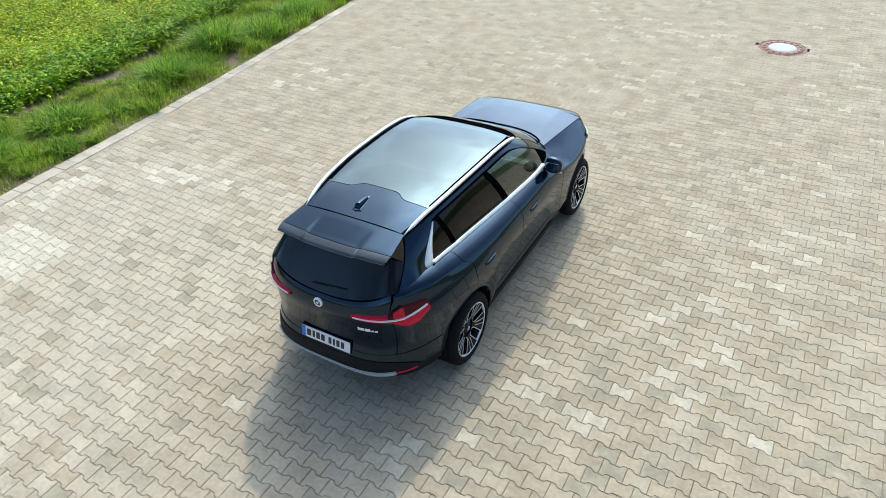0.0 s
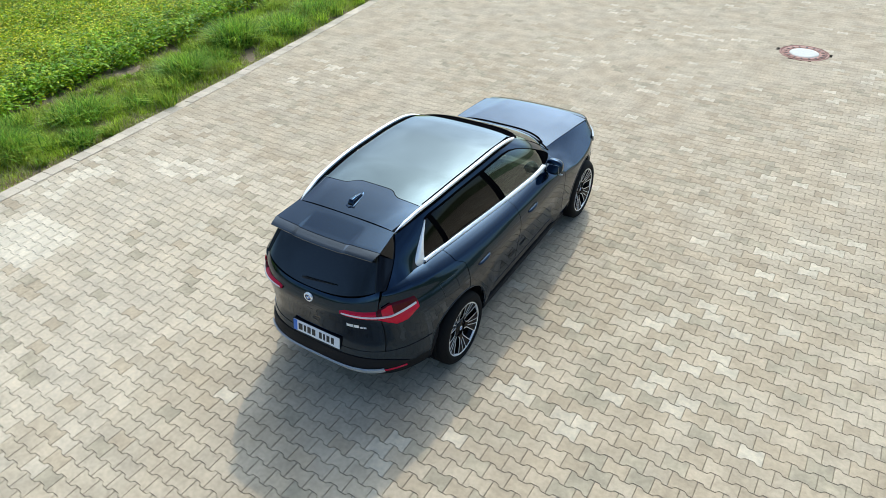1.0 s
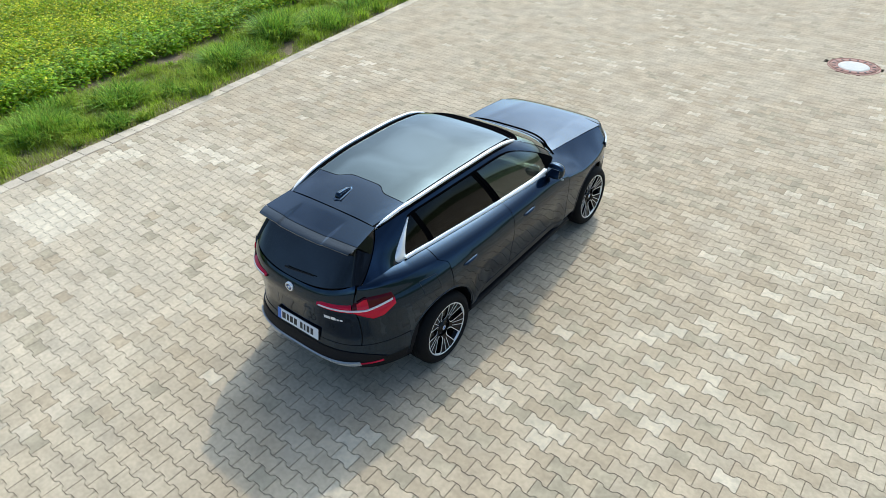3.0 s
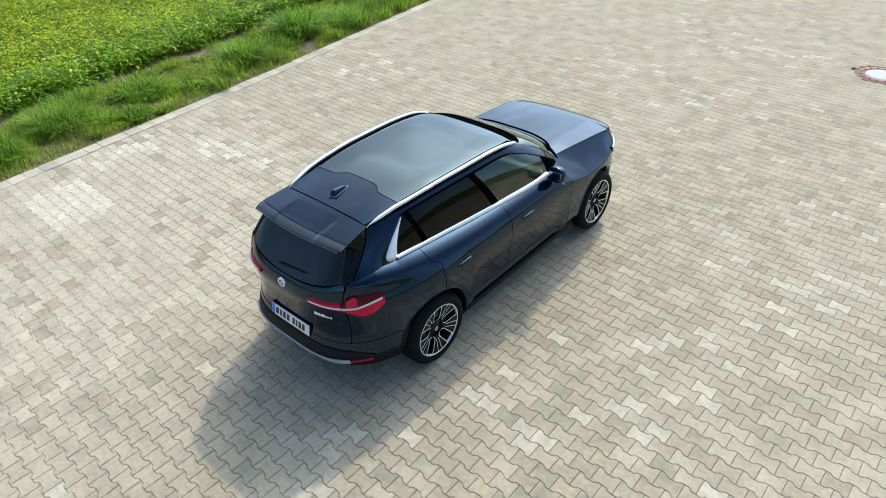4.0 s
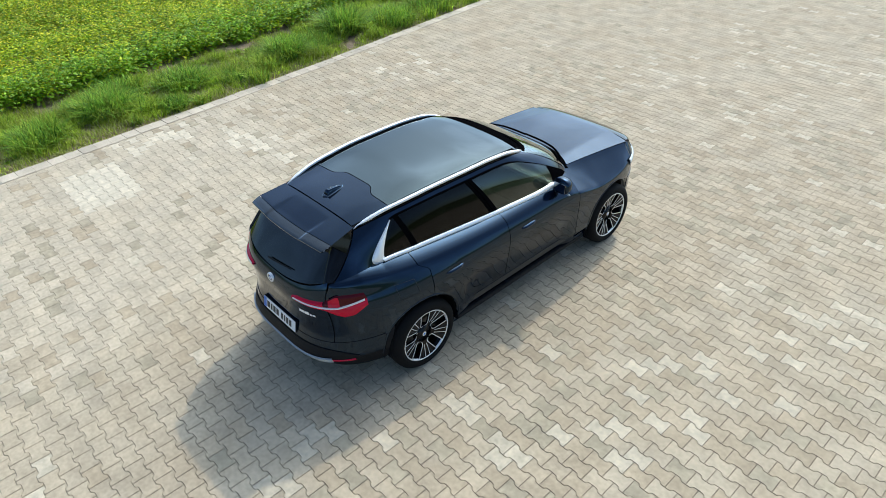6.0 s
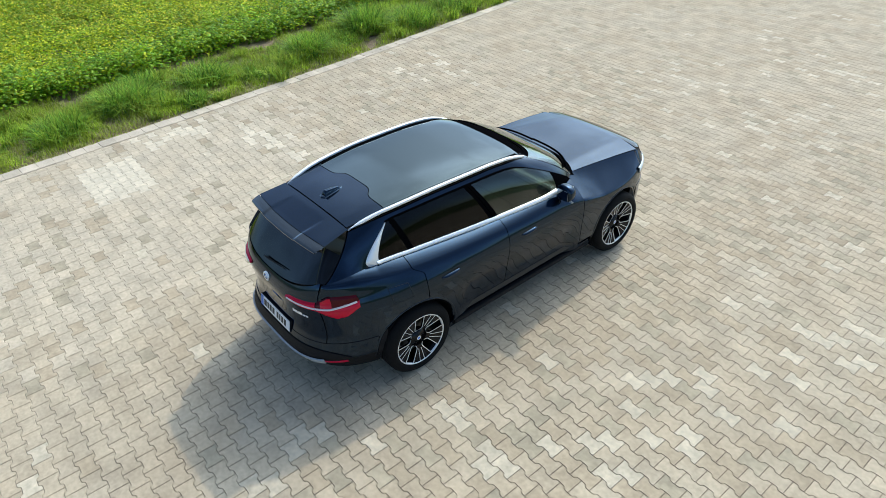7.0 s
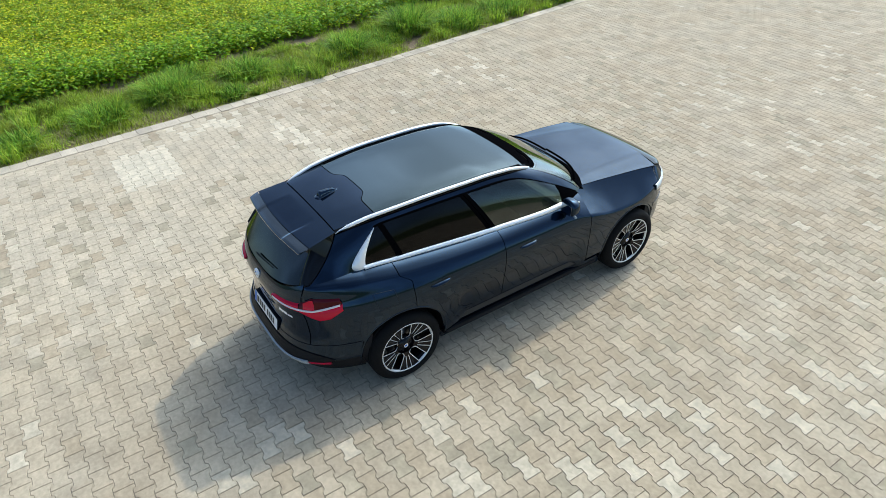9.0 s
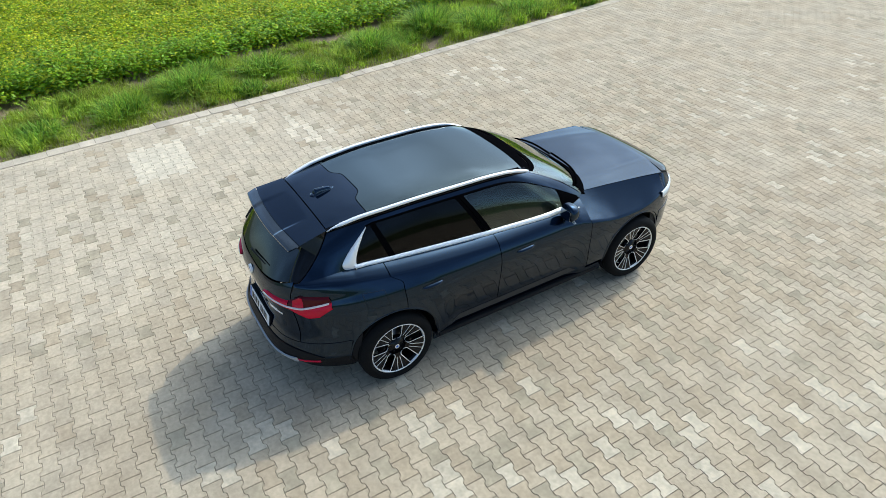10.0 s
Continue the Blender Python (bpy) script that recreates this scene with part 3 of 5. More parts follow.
    for side in (1, -1):
        ditch = [[roof_point(roof_width(y) - d, y, 0.004) for d in (0.066, 0.062, 0.046, 0.034)] for y in np.linspace(-1.40, 0.12, 50)]
        panel("roof_channel", ditch, PILLAR, car, side, label="matt black roof channel")
    panel("panoramic_roof", rows, ROOF_GLASS, car, thick=0.01, flip=True, label="tinted glass roof")
    rows = []
    for f in np.linspace(-1, 1, 60):
        y0 = 0.191 - 0.035 * f * f
        y1 = -0.4 + 0.74 * (1 - (0.93 * abs(f)) ** 5) ** 0.2 - 0.004
        rows.append([roof_point(f * 0.578, y0 + (y1 - y0) * t, -0.004) for t in np.linspace(0, 1, 6)])
    panel("roof_header", rows, PILLAR, car, thick=0.01, flip=True)
    for side in (1, -1):
        rows = [[roof_point(roof_width(y) - 0.040 + 0.040 * t, y, -0.012 * math.sin(math.pi * t)) for t in np.linspace(0, 1, 6)] for y in np.linspace(-1.80, 0.20, 60)]
        panel("roof_gutter", rows, GLOSS_BLACK, car, side)
        path = []
        for t in np.linspace(0, 1, 60):
            y = -1.80 + 2.07 * t
            x = roof_width(y) - 0.016 + 0.02 * max(0, (y + 0.1) / 0.37) ** 2
            lift = 0.038 * min(1.0, t / 0.14) ** 0.6 * min(1.0, (1 - t) / 0.16) ** 0.8
            path.append((x * side, y, roof_edge_z(y) + 0.004 + lift))
        v, f = tube(path, 0.033, 0.028, 12, 3.0, taper=lambda t: max(0.35, min(1, t / 0.06, (1 - t) / 0.05)))
        meshed("roof_rail", v, f, CHROME, car, "satin silver roof rail")
        path2 = [(p[0], p[1], p[2] - 0.028) for p in path[2:-5]]
        v, f = tube(path2, 0.016, 0.05, 8, 3.0)
        meshed("rail_foot", v, f, GLOSS_BLACK, car)

    # shark fin aerial on its tapered plate
    rows = []
    for t in np.linspace(0, 1, 18):
        y = -1.725 + 0.225 * t
        w = 0.046 * (1 - 0.55 * t) * math.sqrt(max(0.0, 1 - (2 * t - 1) ** 8)) + 0.001
        rows.append([roof_point(-0.022 + w * c, y, 0.001) + np.array((0, 0, 0.007 * (1 - c * c))) for c in np.linspace(-1, 1, 9)])
    fin = panel("roof_aerial", rows, PAINT, car, flip=True)
    rows = []
    for t in np.linspace(0, 1, 18):
        y = -1.700 + 0.175 * t
        h = 0.044 * (1 - 0.62 * t ** 1.6) * min(1, (t + 0.01) / 0.06) * min(1, (1.01 - t) / 0.12)
        w = 0.032 * (1 - 0.50 * t)
        rows.append([roof_point(-0.022 + q * w, y + 0.012 * e * (1 - t), 0.004) + np.array((0, 0, h * e)) for q, e in ((-1, 0.0), (-0.80, 0.5), (-0.58, 0.93), (-0.45, 1.0), (0.45, 1.0), (0.58, 0.93), (0.80, 0.5), (1, 0.0))])
    panel("fin", rows, PAINT, fin, flip=True)

    def glass_foot(x):
        return 1.124 + 0.096 * (abs(x) / 0.60) ** 2.2

    # tailgate
    gate = new("tailgate")
    gate.parent = car
    aa = [rear_angle(x) for x in np.linspace(0, 0.617, 30)]
    rows = []
    for s, angles in ((-1, aa[::-1]), (1, aa[1:])):
        for a in angles:
            x = rear_point(a, 1.0)[0]
            low, top = 0.545 + 0.05 * (x / 0.617) ** 4, glass_foot(x) - 0.002
            col = []
            for z in np.linspace(low, top, 30):
                p = rear_point(a, z)
                col.append(p * (s, 1, 1))
            rows.append(col)
    panel("gate_skin", rows, PAINT, gate, thick=0.012)

    def tail_house(f, v, out=0.0):
        """The rear window: from its bowed foot up to the underside of the spoiler."""
        x0 = abs(f) * 0.605
        z0 = glass_foot(x0)
        a = rear_point(rear_angle(x0, z0), z0)
        b = np.array((abs(f) * 0.52, -2.040 + 0.10 * (f * 0.52) ** 2, 1.478 - 0.08 * (f * 0.52) ** 2))
        p = a + (b - a) * v
        p[1] -= 0.005 * 4 * v * (1 - v) + out
        p[2] += 0.003 * 4 * v * (1 - v) + out * 0.4
        p[0] *= math.copysign(1.0, f)
        return p
    rows = [[tail_house(f, v, 0.001) for v in np.linspace(0.015, 1.0, 20)] for f in np.linspace(-0.95, 0.95, 48)]
    panel("rear_glass", rows, REAR_GLASS, gate, thick=0.01, label="dark tinted rear window")
    for side in (1, -1):
        rows = []
        for v in np.linspace(0.0, 1.0, 16):
            e = house(-0.722 - 0.205 * (1 - v), v, swell(-0.9, v) - 0.003)
            rows.append([tail_house(0.945, v, 0.0), tail_house(0.96, v, 0.014), tail_house(1.0, v, 0.014), (tail_house(1.0, v, 0.0) + e) / 2, e])
        panel("air_blade", rows, GLOSS_BLACK, gate, side, thick=0.006)

    # spoiler: flat blade with a sunk middle, glossy dark lip behind a fine seam
    def trail(x):
        return -2.190 + 0.14 * x * x

    def spoil(x, y, out=0.0):
        s = max(0.0, trail(x) + 0.115 - y)
        k = min(1.0, max(0.0, (-1.86 - y) / 0.20))
        z = 1.562 + (y + 1.8) * 0.135 - 0.055 * x * x - 0.25 * max(0, abs(x) - 0.47) ** 2 - 1.2 * s * s
        z -= 0.010 * k * (1 - math.tanh((abs(x) - 0.26) / 0.014)) / 2
        return np.array((x, y, z + out))
    rows = []
    for f in np.linspace(-1, 1, 130):
        col = []
        for t in np.linspace(0, 1, 18):
            x = f * (0.515 + 0.033 * t)
            y = -1.806 + (trail(x) + 0.0930 + 1.806) * t
            col.append(spoil(x, y))
        rows.append(col)
    panel("spoiler", rows, PAINT, gate, thick=0.012)
    rows = []
    for f in np.linspace(-1, 1, 130):
        x, xe = f * 0.550, f * 0.535
        rows.append([spoil(x, trail(x) + 0.0875), spoil(x + (xe - x) * 0.3, trail(xe) + 0.06), spoil(x + (xe - x) * 0.6, trail(xe) + 0.03), spoil(xe, trail(xe) + 0.006), spoil(xe, trail(xe), -0.005), spoil(xe, trail(xe) + 0.004, -0.012), spoil(xe, trail(xe) + 0.12, -0.016)])
    panel("spoiler_lip", rows, SPOILER_LIP, gate, label="glossy dark grey spoiler lip")
    # slanted cheeks between the blade and the pillars
    for side in (1, -1):
        rows = []
        for t in np.linspace(0, 1, 14):
            x = 0.515 + 0.033 * t
            y = -1.806 + (trail(x) + 0.0900 + 1.806) * t
            p = spoil(x, y, -0.001)
            q = house(-0.722 - 0.205 * 0.45 * t, 1 - 0.42 * t, -0.004)
            rows.append([p + (q - p) * k for k in np.linspace(0, 1, 5)])
        panel("spoiler_cheek", rows, GLOSS_BLACK, gate, side)
    v, f = tube([(-0.16, -2.13, 1.462), (0.16, -2.13, 1.462)], 0.02, 0.012, 6)
    meshed("brake_light", v, f, LENS_DEEP, gate)

    # rear wiper
    v, f = tube([tail_house(0.02 + k * 0.38 / 0.63, 0.18 + 0.03 * math.sin(k * 3), 0.022) for k in np.linspace(-0.3, 0.62, 10)], 0.016, 0.014, 8, taper=lambda t: 1.2 - 0.6 * t)
    meshed("rear_wiper", v, f, MATT_BLACK, gate)

    # badge, plate, model lettering as bars
    rb = rear_point(0, 1.045)
    v, f = lathe([(0.0, 0.001), (0.008, 0.02), (0.009, 0.030), (0.011, 0.034), (0.011, 0.041), (0.004, 0.044), (-0.01, 0.044)], 40)
    ob = meshed("badge", v, f, [GLOSS_BLACK, CHROME, PLATE, PLATE_BLUE], gate, "round badge", index=[(2 + (i // 6 // 10) % 2) if i % 6 < 1 else (0 if i % 6 == 1 else 1) for i in range(40 * 6)])
    ob.matrix_local = Matrix.Translation((-0.012, rb[1] - 0.002, rb[2])) @ pose(0, 0, 0, 0, 0, -90)
    plate = part("number_plate", box(bmesh.new(), (-0.28, -2.382, 0.570), (0.24, -2.368, 0.682), 0.003), PLATE, car, "white number plate")
    turn = Vector((-0.02, -2.375, 0.626))
    plate.matrix_local = Matrix.Translation(turn + Vector((0.012, 0.012, 0))) @ Matrix.Rotation(radians(-11), 4, "X") @ Matrix.Translation(-turn)
    part("blue_band", box(bmesh.new(), (-0.277, -2.3845, 0.573), (-0.236, -2.381, 0.679)), PLATE_BLUE, plate)
    part("plate_frame", box(bmesh.new(), (-0.284, -2.378, 0.566), (0.244, -2.355, 0.686), 0.003), MATT_BLACK, plate)
    x = -0.222
    for w in (0.050, 0.030, 0.042, 0.042, 0.0, 0.036, 0.026, 0.038, 0.038):
        if w:
            part("plate_bar", box(bmesh.new(), (x + 0.003, -2.3845, 0.594), (x + w - 0.003, -2.381, 0.658)), PRINT, plate)
        x += (w + 0.011) if w else 0.026
    for x0, w, h, z0 in ((0.345, 0.060, 0.036, 0.868), (0.410, 0.046, 0.036, 0.868), (0.462, 0.024, 0.018, 0.868), (0.490, 0.024, 0.018, 0.868)):
        a = rear_angle(x0 + w / 2, 0.9)
        p = rear_point(a, z0)
        d = rear_point(a + 0.5, z0) - rear_point(a - 0.5, z0)
        bm = box(bmesh.new(), (-w / 2, -0.004, 0), (w / 2, 0.004, h), 0.0015)
        ob = part("badge_bar", bm, CHROME, gate)
        ob.matrix_local = Matrix.Translation((p[0], p[1] - 0.001, z0)) @ pose(0, 0, 0, 0, 0, math.degrees(math.atan2(d[1], d[0])))

    # tail lamps: slim inner bar on the gate, angular outer part on the quarter
    lamp_hi = kinked([9.0, 11, 26, 28.5, 36.0, 42, 52], [1.034, 1.048, 1.052, 1.056, 1.118, 1.115, 1.098])
    lamp_lo = kinked([9.0, 11, 26, 29, 38, 44, 52], [1.012, 0.998, 0.985, 0.975, 0.890, 0.905, 0.985])
    lamp_mid = kinked([9.0, 28, 36, 37, 52], [1.024, 1.010, 1.006, 1.007, 1.046])
    for side in (1, -1):
        lamp = new("tail_lamp")
        lamp.parent = car
        for name, a0, a1 in (("inner_lens", 8.6, 28.2), ("outer_lens", 28.7, 52)):
            for kind, mat in (("upper", LENS_DEEP), ("lower", LENS_RED)):
                rows = []
                for a in np.linspace(a0, a1, 30):
                    hi, lo, mid = lamp_hi(a), lamp_lo(a), lamp_mid(a)
                    zz = np.linspace(mid, hi, 6) if kind == "upper" else np.linspace(lo, mid, 6)
                    rows.append([rear_point(a, z, o) for z, o in zip(zz, (0.010, 0.015, 0.017, 0.016, 0.012, -0.004) if kind == "upper" else (-0.004, 0.012, 0.016, 0.017, 0.015, 0.010))])
                red = LENS_RED if (kind == "lower" or name == "inner_lens") else LENS_DEEP
                panel(name, rows, red, lamp, side, label="red lamp lens")
        rows = [[rear_point(a, lamp_mid(a) + d, o) for d, o in ((-0.0065, 0.012), (-0.0045, 0.021), (0.0045, 0.021), (0.0065, 0.012))] for a in np.linspace(9.5, 51, 60)]
        panel("light_bar", rows, LIGHT_BAR, lamp, side, label="pale light strip")
        rows = [[rear_point(a, z, 0.0185) for z in np.linspace(lamp_mid(a) + 0.012, lamp_hi(a) - 0.008, 5)] for a in np.linspace(31.5, 38.0, 8)]
        panel("lens_facet", rows, LENS_RED, lamp, side)

    # rear bumper, black insert, silver skid plate, reflectors
    bumper = new("rear_bumper")
    bumper.parent = car

    def band(name, z0, z1, a1, mat, parent, out=0.0, rise=0.0, n=8, dip=0.0, narrow=0.0):
        rows = []
        for s, angles in ((-1, np.linspace(a1, 0.0, 50)), (1, np.linspace(0.6, a1, 50))):
            for a in angles:
                k = (a / a1) ** 2
                p0 = z0 + rise * k
                rows.append([rear_point(a, z, out + dip * math.sin(math.pi * t)) * (s, 1, 1) for t, z in ((t, p0 + (z1 + rise * 0.3 * k - narrow * k * k - p0) * t) for t in np.linspace(0, 1, n))])
        return panel(name, rows, mat, parent, thick=0.015)
    band("bumper_skin", 0.44, 0.605, 58, PAINT, bumper, 0.004)
    band("bumper_insert", 0.415, 0.545, 46, MATT_BLACK, bumper, 0.012, 0.02, narrow=0.10)
    band("skid_plate", 0.335, 0.432, 30, SKID, bumper, 0.030, 0.07)
    band("diffuser", 0.25, 0.37, 57, MATT_BLACK, bumper, -0.01)
    for side in (1, -1):
        rows = [[rear_point(a, z, 0.0) for z in np.linspace(0.30, 0.46, 8)] for a in np.linspace(26, 58, 24)]
        panel("bumper_corner", rows, MATT_BLACK, bumper, side, thick=0.015)
        rows = [[rear_point(a, z, o) for z, o in ((0.403, 0.008), (0.408, 0.020), (0.425, 0.020), (0.43, 0.008))] for a in np.linspace(rear_angle(0.585, 0.42), rear_angle(0.745, 0.42), 14)]
        panel("reflector", rows, LENS_RED, bumper, side, label="red reflector strip")

    # bonnet
    rows = []
    for f in np.linspace(-1, 1, 50):
        col = []
        for t in np.linspace(0, 1, 36):
            y0, y1 = 1.045 - 0.15 * f * f, 2.05 - 0.10 * f * f
            y = y0 + (y1 - y0) * t
            x = f * (seam_x(y) - 0.006) * (1 - 0.012 * max(0, t - 0.5) / 0.5)
            ridge = 0.004 * math.exp(-((abs(x) - 0.40 - 0.1 * (1 - t)) / 0.08) ** 2)
            col.append(bonnet_point(x, y, 0.001 + ridge))
        rows.append(col)
    panel("bonnet", rows, PAINT, car, flip=True, thick=0.012)
    # nose: upper lip, bumper, grilles
    nose = new("front_bumper")
    nose.parent = car

    def front_band(name, zs, a1, mat, out=0.0):
        rows = [[front_point(a, z, out) * (s, 1, 1) for z in zs] for s, angles in ((-1, np.linspace(a1, 0, 40)), (1, np.linspace(0.5, a1, 40))) for a in angles]
        return panel(name, rows, mat, nose, flip=True, thick=0.015)
    front_band("bumper_skin", np.linspace(0.40, 0.66, 10), 54.5, PAINT, 0.003)
    front_band("lower_intake", np.linspace(0.25, 0.40, 6), 54, MATT_BLACK, 0.0)
    front_band("nose_skin", np.linspace(0.655, 0.955, 12), 33, PAINT, 0.001)
    rows = [[bonnet_point(f * 0.66, 1.985 + t * (0.255 - 0.16 * f * f) + 0.065 * (1 - f * f) * (1 - t), -0.002) for f in np.linspace(-1, 1, 40)] for t in np.linspace(0, 1, 8)]
    panel("nose_top", rows, GLOSS_BLACK, nose, flip=True, thick=0.01)
    for side in (1, -1):
        rows = [[front_point(a, z, o) for z, o in ((0.50, 0.002), (0.53, 0.014), (0.82, 0.014), (0.86, 0.002))] for a in np.linspace(0.6, rear_angle(0.40), 16)]
        panel("grille", rows, MATT_BLACK, nose, side, flip=True, thick=0.01)
        for a in np.linspace(1.0, rear_angle(0.38), 12):
            v, f = tube([front_point(a, z, 0.018) * (side, 1, 1) for z in np.linspace(0.53, 0.83, 5)], 0.008, 0.012, 6)
            meshed("grille_bar", v, f, GLOSS_BLACK, nose)
        lamp = new("headlamp")
        lamp.parent = car
        rows = [[front_point(a, z, o) for z, o in ((0.760 + 0.075 * ((a - 20) / 35) ** 3, 0.000), (0.770 + 0.070 * ((a - 20) / 35) ** 3, 0.014), (0.894 + 0.0003 * (a - 20), 0.014), (0.903 + 0.0001 * (a - 20), 0.000))] for a in np.linspace(22, 54, 28)]
        panel("lens", rows, LAMP_CLEAR, lamp, side, flip=True, label="clear headlamp lens")
        rows = [[front_point(a, z, 0.013) for z in (0.875, 0.885)] for a in np.linspace(24, 44, 12)]
        panel("light_strip", rows, CHROME, lamp, side, flip=True)

    # front wipers
    for x0, x1 in ((-0.62, 0.02), (-0.05, 0.66)):
        path = []
        for t in np.linspace(0, 1, 10):
            x = x0 + (x1 - x0) * t
            p = front_house(x / 0.84, 0.07 + 0.10 * t, 0.025)
            path.append((p[0], p[1] + 0.015 * (1 - t), p[2]))
        v, f = tube(path, 0.020, 0.022, 8)
        meshed("windscreen_wiper", v, f, PILLAR, car)

    # door mirrors
    for side in (1, -1):
        mirror = new("door_mirror")
        mirror.parent = car
        bm = bmesh.new()
        bmesh.ops.create_icosphere(bm, subdivisions=4, radius=1.0)
        for v in bm.verts:
            x, y, z = v.co
            sq = lambda a, p: math.copysign(abs(a) ** p, a)
            v.co = (0.938 + 0.092 * sq(x, 0.80), 0.430 + (0.100 if y > 0 else 0.035) * sq(y, 0.85), 1.176 + 0.086 * sq(z, 0.78) * (1 - 0.15 * x))
            v.co.x *= side
        if side < 0:
            bmesh.ops.reverse_faces(bm, faces=bm.faces)
        part("cap", bm, PAINT, mirror, "", True)
        bm = box(bmesh.new(), (0.868, 0.3925, 1.125), (1.002, 0.3960, 1.222), 0.0015)
        ob = part("mirror_glass", bm, MIRROR_DARK, mirror)
        if side < 0:
            ob.matrix_local = Matrix.Diagonal((-1, 1, 1, 1))
        v, f = tube([(side * 0.77, 0.50, 1.10), (side * 0.85, 0.47, 1.11), (side * 0.90, 0.45, 1.12)], 0.07, 0.035, 10)
        meshed("stalk", v, f, GLOSS_BLACK, mirror)
        v, f = tube([(side * (0.850 + 0.175 * t), 0.44 + 0.03 * math.sin(math.pi * t), 1.100 - 0.014 * math.sin(math.pi * t)) for t in np.linspace(0, 1, 10)], 0.03, 0.014, 8)
        meshed("lower_trim", v, f, SKID, mirror)
        bm = bmesh.new()
        bmesh.ops.create_cone(bm, cap_ends=True, segments=10, radius1=0.030, radius2=0.006, depth=0.085, matrix=Matrix.Translation((side * 0.905, 0.555, 1.165)) @ Matrix.Rotation(radians(90), 4, "X") @ Matrix.Diagonal((0.55, 1.0, -1.0, 1.0)))
        part("corner_trim", bm, CHROME, mirror, "silver corner trim", True)

    # door handles, flush bars with painted hollows, filler flap lines
    for side in (1, -1):
        for yc in (-1.065, -0.06):
            z = 0.955
            # a flap that stands out at its foot under a dark patch
            rows = []
            for d in np.linspace(-0.105, 0.105, 16):
                k = max(0.0, 1 - (abs(d) / 0.107) ** 4)
                rows.append([(side_x(yc + d, z) + o * k + 0.001, yc + d, z + 0.03 * d + h * (0.3 + 0.7 * k)) for h, o in ((-0.030, 0.0), (-0.026, 0.016), (-0.012, 0.026), (0.004, 0.020), (0.008, 0.002))])
            panel("door_handle", rows, PAINT, car, side)
            # near-black sheet laid on the door paints the shade of the grip hollow
            rows = [[(side_x(yc + d, z + h) + 0.0022, yc + d, z + 0.03 * d + h) for h in np.linspace(-0.010, 0.010 + 0.020 * max(0.0, 1 - (d / 0.10) ** 2), 5)] for d in np.linspace(-0.085, 0.10, 14)]
            panel("handle_recess", rows, GAP, car, side)
    flap = [(-1.69, 1.06), (-1.50, 1.045), (-1.475, 0.90), (-1.665, 0.91)]
    path = []
    for i in range(4):
        (y0, z0), (y1, z1) = flap[i], flap[(i + 1) % 4]
        for t in np.linspace(0, 1, 8)[:-1]:
            y, z = y0 + (y1 - y0) * t, z0 + (z1 - z0) * t
            path.append((side_x(y, z) + 0.0005, y, z))
    v, f = tube(path, 0.004, 0.004, 5, closed=True)
    meshed("filler_flap_joint", v, f, GAP, car)

    build_cabin(car, front_house)
    build_wheels(car)
    return car


def build_cabin(car, front_house):
    """Seats, dashboard and steering wheel, seen dimly through the panes, and hidden light stops."""
    # two unseen plates added to keep sunlight from leaking through the tail
    part("rear_bulkhead", box(bmesh.new(), (-0.62, -1.99, 0.30), (0.62, -1.96, 1.10)), CABIN_DARK, car)
    part("load_floor", box(bmesh.new(), (-0.70, -1.97, 0.84), (0.70, -0.95, 0.88)), CABIN_DARK, car)
    part("cabin_floor", box(bmesh.new(), (-0.89, -1.0, 0.38), (0.89, 1.0, 0.44)), CABIN_DARK, car)
    part("dashboard", box(bmesh.new(), (-0.72, 0.50, 0.62), (0.72, 0.95, 1.06), 0.06, 3), CABIN_DARK, car)
    for x in (-0.37, 0.37):
        for y, tilt in ((-0.30, 12), (-1.12, 14)):
            seat = new("seat")
            seat.parent = car
            part("cushion", box(bmesh.new(), (x - 0.25, y - 0.05, 0.52), (x + 0.25, y + 0.46, 0.68), 0.05, 3), CABIN, seat, "", True)
            m = Matrix.Translation((x, y, 0.66)) @ pose(0, 0, 0, tilt)
            part("backrest", box(bmesh.new(), (-0.25, -0.07, -0.05), (0.25, 0.06, 0.58), 0.05, 3, m), CABIN, seat, "", True)
            part("headrest", box(bmesh.new(), (-0.13, -0.05, 0.62), (0.13, 0.05, 0.80), 0.04, 3, m), CABIN, seat, "", True)
    part("parcel_cover", box(bmesh.new(), (-0.66, -1.95, 1.0), (0.66, -1.30, 1.03), 0.01), CABIN_DARK, car)
    v, f = tube([(-0.37 + 0.18 * math.cos(a), 0.36 - 0.055 * math.sin(a), 0.98 + 0.17 * math.sin(a)) for a in np.linspace(0, 2 * math.pi, 32, endpoint=False)], 0.03, 0.03, 8, closed=True, up=Vector((0, 1, 0.3)))
    meshed("steering_wheel", v, f, CABIN_DARK, car)
    v, f = tube([(-0.54, 0.37, 0.97), (-0.37, 0.38, 0.95), (-0.20, 0.37, 0.97)], 0.05, 0.04, 8)
    meshed("steering_boss", v, f, ALU, car)


